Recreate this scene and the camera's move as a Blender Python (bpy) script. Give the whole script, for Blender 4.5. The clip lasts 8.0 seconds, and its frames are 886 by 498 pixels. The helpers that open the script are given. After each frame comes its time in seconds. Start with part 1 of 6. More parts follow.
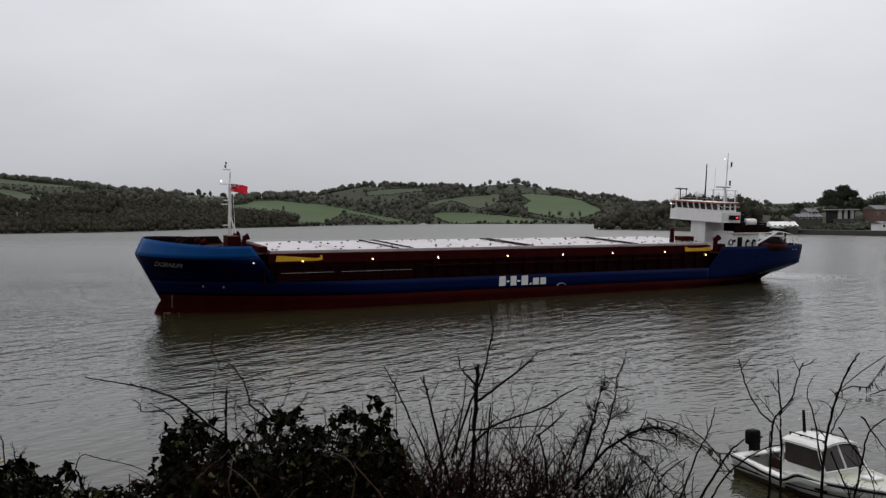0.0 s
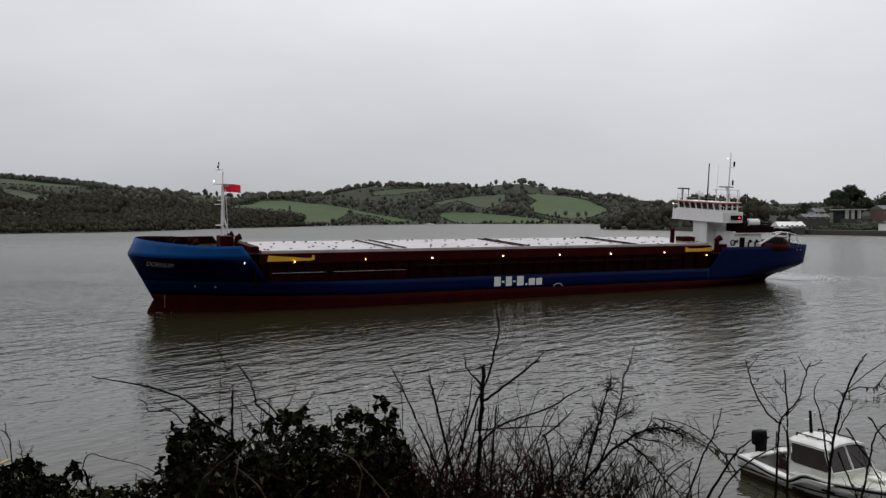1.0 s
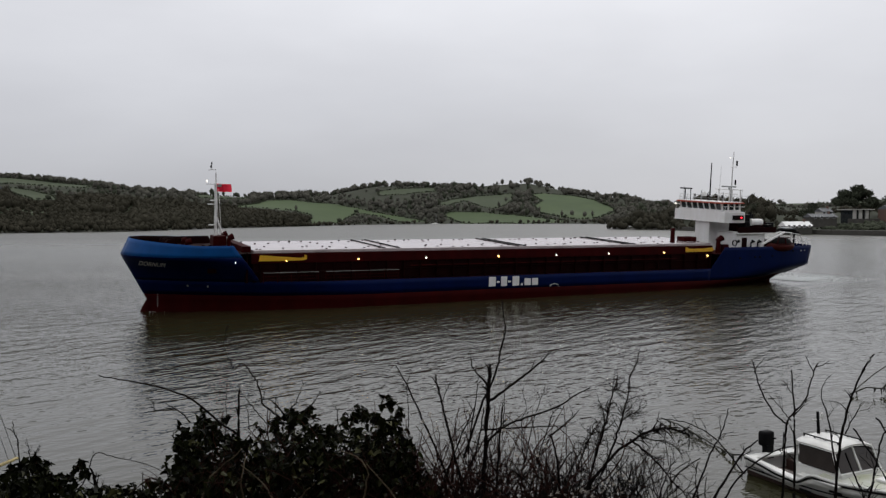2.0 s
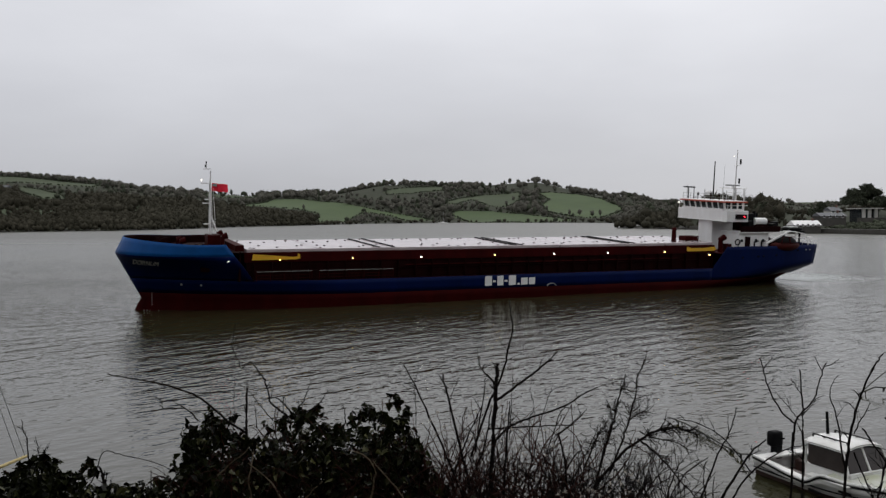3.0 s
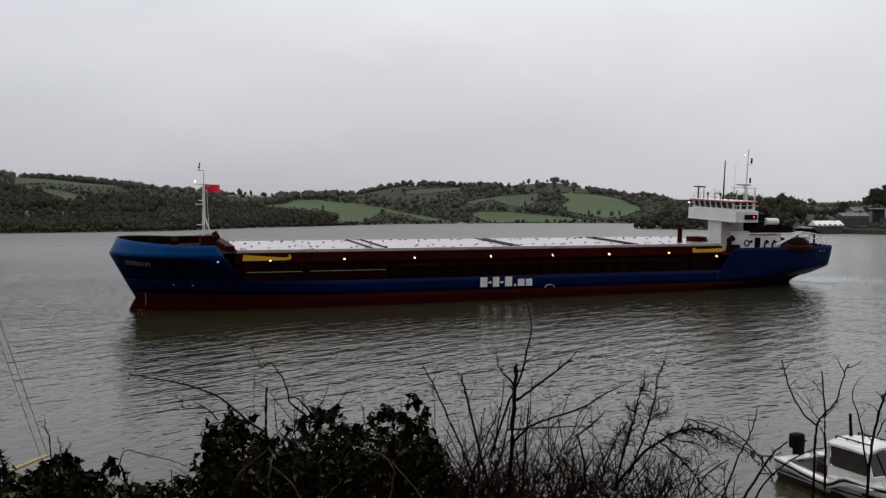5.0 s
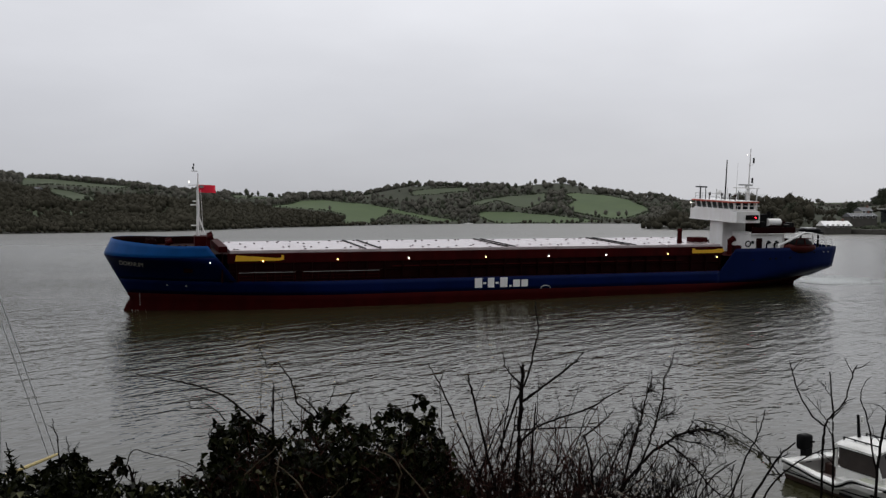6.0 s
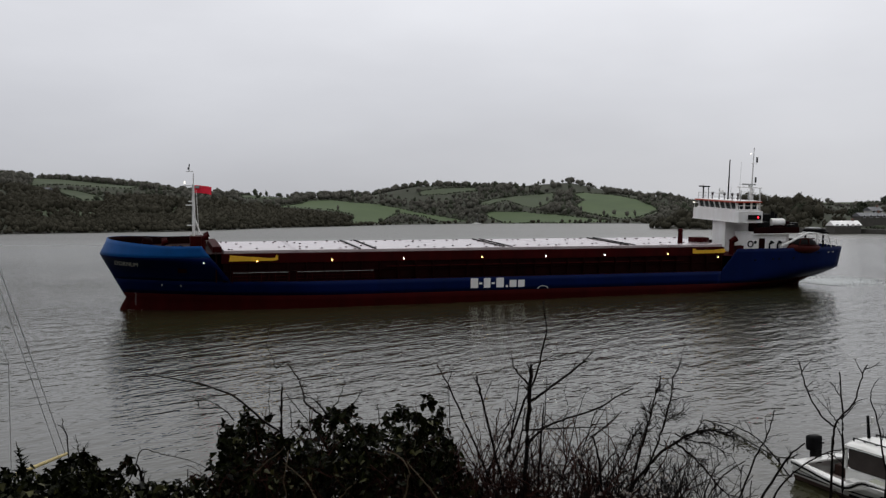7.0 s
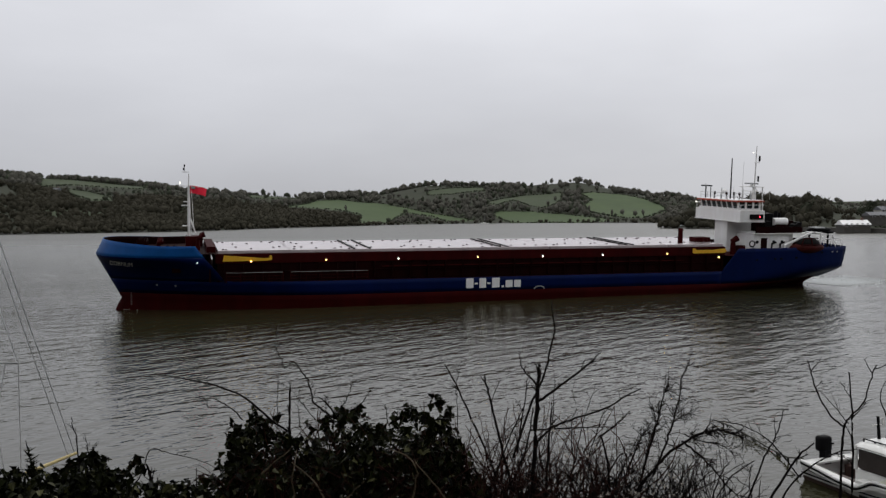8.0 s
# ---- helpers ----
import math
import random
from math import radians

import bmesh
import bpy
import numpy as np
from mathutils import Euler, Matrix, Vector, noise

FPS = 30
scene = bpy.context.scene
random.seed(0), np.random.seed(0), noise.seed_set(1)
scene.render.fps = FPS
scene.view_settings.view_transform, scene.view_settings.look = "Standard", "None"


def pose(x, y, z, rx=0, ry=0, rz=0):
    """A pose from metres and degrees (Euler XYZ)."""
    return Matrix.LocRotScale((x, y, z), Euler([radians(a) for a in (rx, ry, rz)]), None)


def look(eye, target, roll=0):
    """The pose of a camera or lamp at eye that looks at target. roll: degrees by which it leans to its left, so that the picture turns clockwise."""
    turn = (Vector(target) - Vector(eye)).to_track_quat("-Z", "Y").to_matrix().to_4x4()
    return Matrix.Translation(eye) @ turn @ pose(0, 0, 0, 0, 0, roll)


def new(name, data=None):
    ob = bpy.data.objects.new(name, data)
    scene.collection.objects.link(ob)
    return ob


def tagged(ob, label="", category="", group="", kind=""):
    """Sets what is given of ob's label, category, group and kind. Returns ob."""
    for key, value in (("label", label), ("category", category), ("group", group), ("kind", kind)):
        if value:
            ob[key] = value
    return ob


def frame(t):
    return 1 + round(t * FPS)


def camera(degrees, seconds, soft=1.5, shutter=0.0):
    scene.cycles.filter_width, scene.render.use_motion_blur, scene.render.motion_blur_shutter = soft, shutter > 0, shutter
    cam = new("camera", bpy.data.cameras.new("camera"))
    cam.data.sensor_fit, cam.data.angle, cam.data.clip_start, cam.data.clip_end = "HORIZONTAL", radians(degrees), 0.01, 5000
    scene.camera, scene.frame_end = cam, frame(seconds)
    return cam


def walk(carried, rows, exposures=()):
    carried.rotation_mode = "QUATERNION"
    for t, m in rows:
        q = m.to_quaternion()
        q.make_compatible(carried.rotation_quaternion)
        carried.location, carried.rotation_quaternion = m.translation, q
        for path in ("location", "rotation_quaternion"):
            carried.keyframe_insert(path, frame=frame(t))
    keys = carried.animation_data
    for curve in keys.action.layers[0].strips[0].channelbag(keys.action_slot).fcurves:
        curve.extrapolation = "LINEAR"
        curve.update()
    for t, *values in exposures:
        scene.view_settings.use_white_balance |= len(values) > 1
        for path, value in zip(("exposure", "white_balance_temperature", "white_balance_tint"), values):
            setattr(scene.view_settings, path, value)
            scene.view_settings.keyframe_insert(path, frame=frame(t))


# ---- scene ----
# ---------------- camera: on the bank, 9.25 m above the water, panning slowly to its left
cam = camera(52.66, 8.0, soft=1.35)
EYE = (0.0, 0.0, 9.25)
PAN = [(0, -0.000, -3.612, -0.486), (0.5, -0.333, -3.627, -0.493), (1, -0.670, -3.607, -0.474), (1.5, -1.007, -3.603, -0.448),
       (3, -2.192, -3.747, -0.445), (3.5, -2.677, -3.757, -0.427), (4, -3.185, -3.716, -0.473), (4.5, -3.810, -3.696, -0.508),
       (6, -5.049, -3.628, -0.513), (6.5, -5.534, -3.623, -0.564), (7, -5.955, -3.627, -0.551), (7.5, -6.374, -3.639, -0.571),
       (8, -6.831, -3.647, -0.623)]
walk(cam, [(t, look(EYE, (x, 100, 9.25 + z), roll)) for t, x, z, roll in PAN])

# ---------------- overcast sky and a very soft sun
world = bpy.data.worlds.new("overcast")
scene.world = world
world.use_nodes = True
wn, wl = world.node_tree.nodes, world.node_tree.links
wn.clear()
w_out = wn.new("ShaderNodeOutputWorld")
w_bg = wn.new("ShaderNodeBackground")
w_sky = wn.new("ShaderNodeTexSky")
w_sky.sky_type = 'NISHITA'
w_sky.sun_disc = False
w_sky.sun_elevation, w_sky.sun_rotation = radians(32), radians(20)
w_co = wn.new("ShaderNodeTexCoord")
w_map = wn.new("ShaderNodeMapping")
w_map.inputs["Scale"].default_value = (1.0, 1.0, 3.0)
w_cloud = wn.new("ShaderNodeTexNoise")
w_cloud.inputs["Scale"].default_value = 2.3
w_cloud.inputs["Detail"].default_value = 5
w_sep = wn.new("ShaderNodeSeparateXYZ")
w_ramp = wn.new("ShaderNodeValToRGB")
for e, (pos, c) in zip((w_ramp.color_ramp.elements[0], w_ramp.color_ramp.elements[1], w_ramp.color_ramp.elements.new(0.13), w_ramp.color_ramp.elements.new(0.3)),
                       ((0.0, (0.4, 0.408, 0.44)), (1.0, (0.58, 0.588, 0.638)), (0.13, (0.61, 0.622, 0.668)), (0.3, (0.865, 0.877, 0.93)))):
    e.position, e.color = pos, (*c, 1)
w_mul = wn.new("ShaderNodeMix")
w_mul.data_type, w_mul.blend_type = 'RGBA', 'MULTIPLY'
w_mul.inputs[0].default_value = 0.38
w_cr = wn.new("ShaderNodeValToRGB")
w_cr.color_ramp.elements[0].position, w_cr.color_ramp.elements[1].position = 0.3, 0.7
w_cr.color_ramp.elements[0].color = (0.55, 0.55, 0.57, 1)
w_mix = wn.new("ShaderNodeMix")
w_mix.data_type = 'RGBA'
w_mix.inputs[0].default_value = 0.01
w_grey = wn.new("ShaderNodeHueSaturation")
w_grey.inputs["Saturation"].default_value = 0.1
wl.new(w_co.outputs["Generated"], w_sep.inputs[0])
wl.new(w_sep.outputs["Z"], w_ramp.inputs[0])
wl.new(w_co.outputs["Generated"], w_map.inputs[0])
wl.new(w_map.outputs[0], w_cloud.inputs["Vector"])
wl.new(w_cloud.outputs["Fac"], w_cr.inputs[0])
wl.new(w_ramp.outputs[0], w_mul.inputs[6])
wl.new(w_cr.outputs[0], w_mul.inputs[7])
wl.new(w_mul.outputs[2], w_mix.inputs[6])
wl.new(w_sky.outputs[0], w_grey.inputs["Color"])
wl.new(w_grey.outputs[0], w_mix.inputs[7])
wl.new(w_mix.outputs[2], w_bg.inputs[0])
w_bg.inputs[1].default_value = 0.98
wl.new(w_bg.outputs[0], w_out.inputs[0])
sun = new("sun", bpy.data.lights.new("sun", 'SUN'))
sun.data.energy, sun.data.angle, sun.data.color = 0.5, radians(40), (1.0, 0.98, 0.95)
sun.matrix_world = look((20, 60, 60), (0, 0, 0))
scene.view_settings.exposure = 0.0


# ---------------- materials
def material(name, base, rough=0.6, metal=0.0, second=None, scale=3.0, amount=0.5, bump=0.0, bump_scale=20.0, spec=0.5, island=0.0, stretch=(1, 1, 1), lo=0.35, hi=0.7, glow=0.0, trans=0.0):
    """Painted or natural surface: two tones mixed by noise at two sizes, with fine relief."""
    m = bpy.data.materials.new(name)
    m.use_nodes = True
    n, l = m.node_tree.nodes, m.node_tree.links
    b = n["Principled BSDF"]
    b.inputs["Roughness"].default_value = rough
    b.inputs["Metallic"].default_value = metal
    b.inputs["Specular IOR Level"].default_value = spec
    b.inputs["Transmission Weight"].default_value = trans
    co = n.new("ShaderNodeTexCoord")
    mp = n.new("ShaderNodeMapping")
    mp.inputs["Scale"].default_value = stretch
    l.new(co.outputs["Object"], mp.inputs[0])
    big = n.new("ShaderNodeTexNoise")
    big.inputs["Scale"].default_value, big.inputs["Detail"].default_value, big.inputs["Roughness"].default_value = scale, 6, 0.65
    l.new(mp.outputs[0], big.inputs["Vector"])
    ramp = n.new("ShaderNodeMapRange")
    ramp.inputs[1].default_value, ramp.inputs[2].default_value, ramp.inputs[4].default_value = lo, hi, amount
    l.new(big.outputs["Fac"], ramp.inputs[0])
    mix = n.new("ShaderNodeMix")
    mix.data_type = 'RGBA'
    mix.inputs[6].default_value = (*base, 1)
    mix.inputs[7].default_value = (*(second or tuple(c * 0.6 for c in base)), 1)
    l.new(ramp.outputs[0], mix.inputs[0])
    out = mix.outputs[2]
    if island:
        g = n.new("ShaderNodeNewGeometry")
        hv = n.new("ShaderNodeHueSaturation")
        mr = n.new("ShaderNodeMapRange")
        mr.inputs[3].default_value, mr.inputs[4].default_value = 1 - island, 1 + island
        l.new(g.outputs["Random Per Island"], mr.inputs[0])
        l.new(mr.outputs[0], hv.inputs["Value"])
        l.new(out, hv.inputs["Color"])
        out = hv.outputs[0]
    l.new(out, b.inputs["Base Color"])
    if bump:
        fine = n.new("ShaderNodeTexNoise")
        fine.inputs["Scale"].default_value, fine.inputs["Detail"].default_value = bump_scale, 4
        l.new(mp.outputs[0], fine.inputs["Vector"])
        bp = n.new("ShaderNodeBump")
        bp.inputs["Strength"].default_value, bp.inputs["Distance"].default_value = bump, 0.02
        l.new(fine.outputs["Fac"], bp.inputs["Height"])
        l.new(bp.outputs[0], b.inputs["Normal"])
    if glow:
        b.inputs["Emission Color"].default_value = (*base, 1)
        b.inputs["Emission Strength"].default_value = glow
    return m


# light and shade put into one blue: dark hull and flare, lit bulwark
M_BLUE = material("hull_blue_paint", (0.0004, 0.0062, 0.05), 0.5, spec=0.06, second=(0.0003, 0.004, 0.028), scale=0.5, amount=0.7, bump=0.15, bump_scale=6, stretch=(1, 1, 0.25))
M_BLUE_LIT = material("lit_bulwark_blue", (0.002, 0.06, 0.22), 0.5, spec=0.12, second=(0.0015, 0.04, 0.14), scale=0.6, amount=0.6, bump=0.12, bump_scale=6)
M_RED = material("antifouling_red", (0.03, 0.0008, 0.001), 0.7, spec=0.04, second=(0.016, 0.0006, 0.0006), scale=0.6, amount=0.8, bump=0.2, bump_scale=8, stretch=(1, 1, 0.4))
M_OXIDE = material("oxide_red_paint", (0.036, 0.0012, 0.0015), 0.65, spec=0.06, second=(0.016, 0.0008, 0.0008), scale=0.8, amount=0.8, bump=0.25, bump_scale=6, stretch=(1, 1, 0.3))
# oxide red again at a third of the value, for coaming, decks, inner plating
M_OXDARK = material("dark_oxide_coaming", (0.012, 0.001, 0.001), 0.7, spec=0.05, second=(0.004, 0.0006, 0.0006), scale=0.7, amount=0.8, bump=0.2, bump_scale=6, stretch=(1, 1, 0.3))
M_HATCH = material("wet_hatch_cover", (0.5, 0.44, 0.45), 0.16, second=(0.33, 0.26, 0.27), scale=0.5, amount=0.6, bump=0.1, bump_scale=5)
M_WHITE = material("white_ship_paint", (0.8, 0.8, 0.8), 0.4, second=(0.6, 0.57, 0.53), scale=1.2, amount=0.4, bump=0.05, stretch=(1, 1, 0.2))
M_YELLOW = material("yellow_paint", (0.75, 0.42, 0.02), 0.5, second=(0.5, 0.27, 0.02), scale=1.5, amount=0.5)
M_ORANGE = material("orange_paint", (0.42, 0.055, 0.02), 0.5, second=(0.25, 0.03, 0.02), scale=2, amount=0.5)
M_STEEL = material("grey_steel", (0.35, 0.36, 0.36), 0.5, second=(0.2, 0.2, 0.2), scale=3, amount=0.6)
M_BLACK = material("black_rubber", (0.004, 0.004, 0.0045), 0.55, second=(0.007, 0.007, 0.007), spec=0.06)
M_GLASS = material("dark_window_glass", (0.012, 0.016, 0.018), 0.06, second=(0.02, 0.025, 0.028))
M_FLAG = material("red_ensign_cloth", (0.88, 0.015, 0.05), 0.8, second=(0.72, 0.012, 0.04), scale=3, trans=0.0)
# lifeboat red, set dark all over
M_BOATRED = material("dark_red_lifeboat", (0.05, 0.006, 0.005), 0.6, second=(0.028, 0.005, 0.004), scale=2, amount=0.5, spec=0.1)
M_LAMP = material("lit_lamp", (1.0, 0.62, 0.16), 0.4, second=(1.0, 0.62, 0.16), glow=9.0)
M_LAMPW = material("white_lit_lamp", (1.0, 0.93, 0.78), 0.4, second=(1, 0.93, 0.78), glow=7.0)
M_LAMPD = material("dim_white_lamp", (1.0, 0.95, 0.85), 0.4, second=(1, 0.95, 0.85), glow=1.2)
M_PORT = material("red_side_light", (1.0, 0.02, 0.04), 0.4, second=(1.0, 0.02, 0.04), glow=5.0)


def water_material():
    m = bpy.data.materials.new("river_water")
    m.use_nodes = True
    n, l = m.node_tree.nodes, m.node_tree.links
    b = n["Principled BSDF"]
    b.inputs["Base Color"].default_value = (0.026, 0.025, 0.011, 1)
    b.inputs["Roughness"].default_value = 0.07
    b.inputs["IOR"].default_value = 1.34
    b.inputs["Specular Tint"].default_value = (1.0, 0.96, 0.91, 1)
    co = n.new("ShaderNodeTexCoord")

    def waves(scale, length, turn, detail):
        """Noise drawn out along crests that run at an angle."""
        mp = n.new("ShaderNodeMapping")
        mp.vector_type = 'TEXTURE'
        mp.inputs["Scale"].default_value = (length, 1.0, 1.0)
        mp.inputs["Rotation"].default_value = (0, 0, radians(turn))
        l.new(co.outputs["Object"], mp.inputs[0])
        t = n.new("ShaderNodeTexNoise")
        t.inputs["Scale"].default_value, t.inputs["Detail"].default_value, t.inputs["Roughness"].default_value = scale, detail, 0.5
        l.new(mp.outputs[0], t.inputs["Vector"])
        return t
    small = waves(2.2, 1.5, 40, 2)
    wide = waves(0.72, 2.6, 52, 2)
    patch = waves(0.03, 2.0, 5, 2)
    add = n.new("ShaderNodeMath")
    add.operation = 'MULTIPLY_ADD'
    add.inputs[1].default_value = 2.6
    l.new(wide.outputs["Fac"], add.inputs[0])
    l.new(small.outputs["Fac"], add.inputs[2])
    st = n.new("ShaderNodeMapRange")
    st.inputs[1].default_value, st.inputs[2].default_value, st.inputs[3].default_value, st.inputs[4].default_value = 0.35, 0.65, 0.6, 1.0
    l.new(patch.outputs["Fac"], st.inputs[0])
    # relief eases with distance, chosen to suit the far water in the camera's view
    sep = n.new("ShaderNodeSeparateXYZ")
    l.new(co.outputs["Object"], sep.inputs[0])
    relief_by_y = n.new("ShaderNodeMapRange")
    relief_by_y.interpolation_type = 'SMOOTHSTEP'
    relief_by_y.inputs[1].default_value, relief_by_y.inputs[2].default_value, relief_by_y.inputs[3].default_value, relief_by_y.inputs[4].default_value = 70, 330, 1.0, 0.8
    l.new(sep.outputs["Y"], relief_by_y.inputs[0])
    # and close to the bank the water is smoother too
    near_relief = n.new("ShaderNodeMapRange")
    near_relief.interpolation_type = 'SMOOTHSTEP'
    near_relief.inputs[1].default_value, near_relief.inputs[2].default_value, near_relief.inputs[3].default_value, near_relief.inputs[4].default_value = 28, 75, 0.45, 1.0
    l.new(sep.outputs["Y"], near_relief.inputs[0])
    both = n.new("ShaderNodeMath")
    both.operation = 'MULTIPLY'
    l.new(relief_by_y.outputs[0], both.inputs[0])
    l.new(near_relief.outputs[0], both.inputs[1])
    relief_by_y = both
    mul = n.new("ShaderNodeMath")
    mul.operation = 'MULTIPLY'
    l.new(st.outputs[0], mul.inputs[0])
    l.new(relief_by_y.outputs[0], mul.inputs[1])
    st = mul
    rough = n.new("ShaderNodeMapRange")
    rough.inputs[1].default_value, rough.inputs[2].default_value, rough.inputs[3].default_value, rough.inputs[4].default_value = 60, 420, 0.07, 0.34
    l.new(sep.outputs["Y"], rough.inputs[0])
    l.new(rough.outputs[0], b.inputs["Roughness"])
    bp = n.new("ShaderNodeBump")
    bp.inputs["Distance"].default_value = 0.1
    l.new(st.outputs[0], bp.inputs["Strength"])
    l.new(add.outputs[0], bp.inputs["Height"])
    l.new(bp.outputs[0], b.inputs["Normal"])
    return m


M_WATER = water_material()


# ---------------- mesh helpers
def mesh_object(name, bm, mat, parent=None, smooth=False):
    me = bpy.data.meshes.new(name)
    bm.to_mesh(me)
    bm.free()
    for p in me.polygons:
        p.use_smooth = smooth
    me.materials.append(mat)
    ob = new(name, me)
    if parent:
        ob.parent = parent
    return ob


def part(name, bm, mat, parent, label="", smooth=False):
    ob = mesh_object(name, bm, mat, parent, smooth)
    return tagged(ob, label=label) if label else ob


def raw(name, verts, faces, mat, parent=None, smooth=False):
    me = bpy.data.meshes.new(name)
    me.from_pydata([tuple(v) for v in verts], [], faces)
    me.update()
    for p in me.polygons:
        p.use_smooth = smooth
    me.materials.append(mat)
    ob = new(name, me)
    if parent:
        ob.parent = parent
    return ob


def box(bm, x0, x1, y0, y1, z0, z1, bevel=0.0, m=None):
    r = bmesh.ops.create_cube(bm, size=1.0)
    vs = r["verts"]
    for v in vs:
        v.co = Vector(((x0 + x1) / 2 + v.co.x * (x1 - x0), (y0 + y1) / 2 + v.co.y * (y1 - y0), (z0 + z1) / 2 + v.co.z * (z1 - z0)))
    if bevel:
        es = list({e for v in vs for e in v.link_edges})
        r = bmesh.ops.bevel(bm, geom=es, offset=bevel, segments=2, affect='EDGES', profile=0.5)
        vs = list({v for f in r["faces"] for v in f.verts} | {v for v in vs if v.is_valid})
    if m:
        for v in vs:
            v.co = m @ v.co
    return bm


def rod(bm, a, b, r0, r1=None, seg=8):
    """A round bar from a to b, tapering from r0 to r1."""
    a, b = Vector(a), Vector(b)
    r1 = r0 if r1 is None else r1
    q = (b - a).to_track_quat('Z', 'Y').to_matrix()
    ra, rb = [], []
    for i in range(seg):
        t = 2 * math.pi * i / seg
        d = q @ Vector((math.cos(t), math.sin(t), 0))
        ra.append(bm.verts.new(a + d * r0))
        rb.append(bm.verts.new(b + d * r1))
    for i in range(seg):
        j = (i + 1) % seg
        bm.faces.new((ra[i], ra[j], rb[j], rb[i]))
    bm.faces.new(ra[::-1])
    bm.faces.new(rb)
    return bm


def bars(*rods, seg=8):
    bm = bmesh.new()
    for r in rods:
        rod(bm, *r, seg=seg)
    return bm


def boxed(*args, **kw):
    return box(bmesh.new(), *args, **kw)


def empty(name, m=None):
    ob = new(name)
    ob.empty_display_size = 0.2
    if m is not None:
        ob.matrix_world = m
    return ob


# ---------------- water and land
def water():
    bm = bmesh.new()
    xs = [-4000, -1200, -400, -150, -60, 0, 60, 150, 400, 1200, 4000]
    ys = [-400, -60, 0, 40, 80, 130, 250, 500, 1000, 2000, 4500]
    g = [[bm.verts.new((x, y, 0)) for x in xs] for y in ys]
    for j in range(len(ys) - 1):
        for i in range(len(xs) - 1):
            bm.faces.new((g[j][i], g[j][i + 1], g[j + 1][i + 1], g[j + 1][i]))
    return tagged(mesh_object("water", bm, M_WATER), "grey-green rippled tidal river water", "water", kind="structure")


WATER = water()
SHORE = [(-3000, 267), (-863, 499), (-342, 589), (-307, 615), (-240, 650), (-216, 757), (-203, 839), (-96, 1064), (12, 1100), (86, 1025), (151, 938), (173, 802), (153, 695), (100, 593), (131, 524), (164, 390), (176, 361), (206, 267), (383, 178), (3000, 89), (3000, 4400), (-3000, 4400)]


def shore_distance(x, y):
    """Distance inland from the shoreline, negative over the water."""
    x, y = np.asarray(x, float), np.asarray(y, float)
    best, inside = np.full(x.shape, 1e9), np.zeros(x.shape, bool)
    for (ax, ay), (bx, by) in zip(SHORE, SHORE[1:] + SHORE[:1]):
        dx, dy = bx - ax, by - ay
        t = np.clip(((x - ax) * dx + (y - ay) * dy) / (dx * dx + dy * dy), 0, 1)
        best = np.minimum(best, np.hypot(x - ax - t * dx, y - ay - t * dy))
        if ay != by:
            inside ^= ((ay > y) != (by > y)) & (x < dx * (y - ay) / dy + ax)
    return np.where(inside, best, -best)


HILL_AT = [-0.753, -0.495, -0.398, -0.366, -0.312, -0.242, -0.183, -0.14, -0.086, 0.0, 0.043, 0.081, 0.108, 0.137, 0.168, 0.199, 0.215, 0.269, 0.387, 0.441, 0.645]
HILL_UP = [76, 76, 60, 51, 41, 39, 41, 43, 54, 60, 61, 64, 54, 44, 34, 28, 25, 16, 10, 13, 17]
RISE_AT = [-0.753, -0.495, -0.398, -0.312, -0.242, -0.183, -0.14, 0.0, 0.081, 0.168, 0.215, 0.269, 0.495, 0.753]
RISE = [712, 712, 534, 400, 356, 312, 267, 463, 534, 445, 312, 80, 178, 222]


def land_height(x, y):
    x, y = np.asarray(x, float), np.asarray(y, float)
    a = x / np.maximum(y, 100)
    d = shore_distance(x, y)
    up, rise = np.interp(a, HILL_AT, HILL_UP), np.interp(a, RISE_AT, RISE)
    t = np.clip(d / rise, 0, 1)
    z = up * (0.55 * t + 0.45 * t * t * (3 - 2 * t)) + 0.8 * np.clip(d / 4, -3, 1)
    z += (2.5 * np.sin(x / 63 + y / 90) + 1.8 * np.sin(y / 47 - x / 81)) * np.clip(d / 120, 0, 1)
    # a further ridge closes the valley behind the hamlet
    t = np.clip((y - 1300) / 500, 0, 1)
    z += np.interp(a, [0.3, 0.34, 0.5, 0.6], [0, 34, 38, 30]) * t * t * (3 - 2 * t)
    return z - 0.02 * np.clip(d - rise, 0, 900)


# ---------------- the coaster: x runs aft from the bow, y to starboard, z up from the waterline
HALF = 6.3


def stem_at(w):
    return float(np.interp(w, [-2, 0, 1, 5.7, 7.4], [1.6, 2.0, 2.6, 0.0, 0.8]))


def half_at(u, w):
    """Half breadth of the hull at a distance from the bow and a height."""
    k = min(max(w / 5.7, 0), 1) ** 2.1
    run = 25 + (9.5 - 25) * k
    s = min(max((u - stem_at(w)) / run, 0), 1)
    b = HALF * (1 - (1 - s) ** 2) ** (1.0 - 0.48 * k)
    if u > 64:
        low = min(max(w / 3.2, 0), 1)
        t = min(max((u - (64 + 15 * low)) / (18 - 9 * low), 0), 1)
        b *= 1 - (0.93 - 0.75 * low ** 1.5) * t ** (1.7 + low)
    return max(b, 0.02)


def bottom_at(u):
    return float(np.interp(u, [0, 84.4, 85.3, 86.2, 87.1, 87.7, 88], [-2, -2, 0.3, 1.0, 1.9, 3.0, 4.3]))


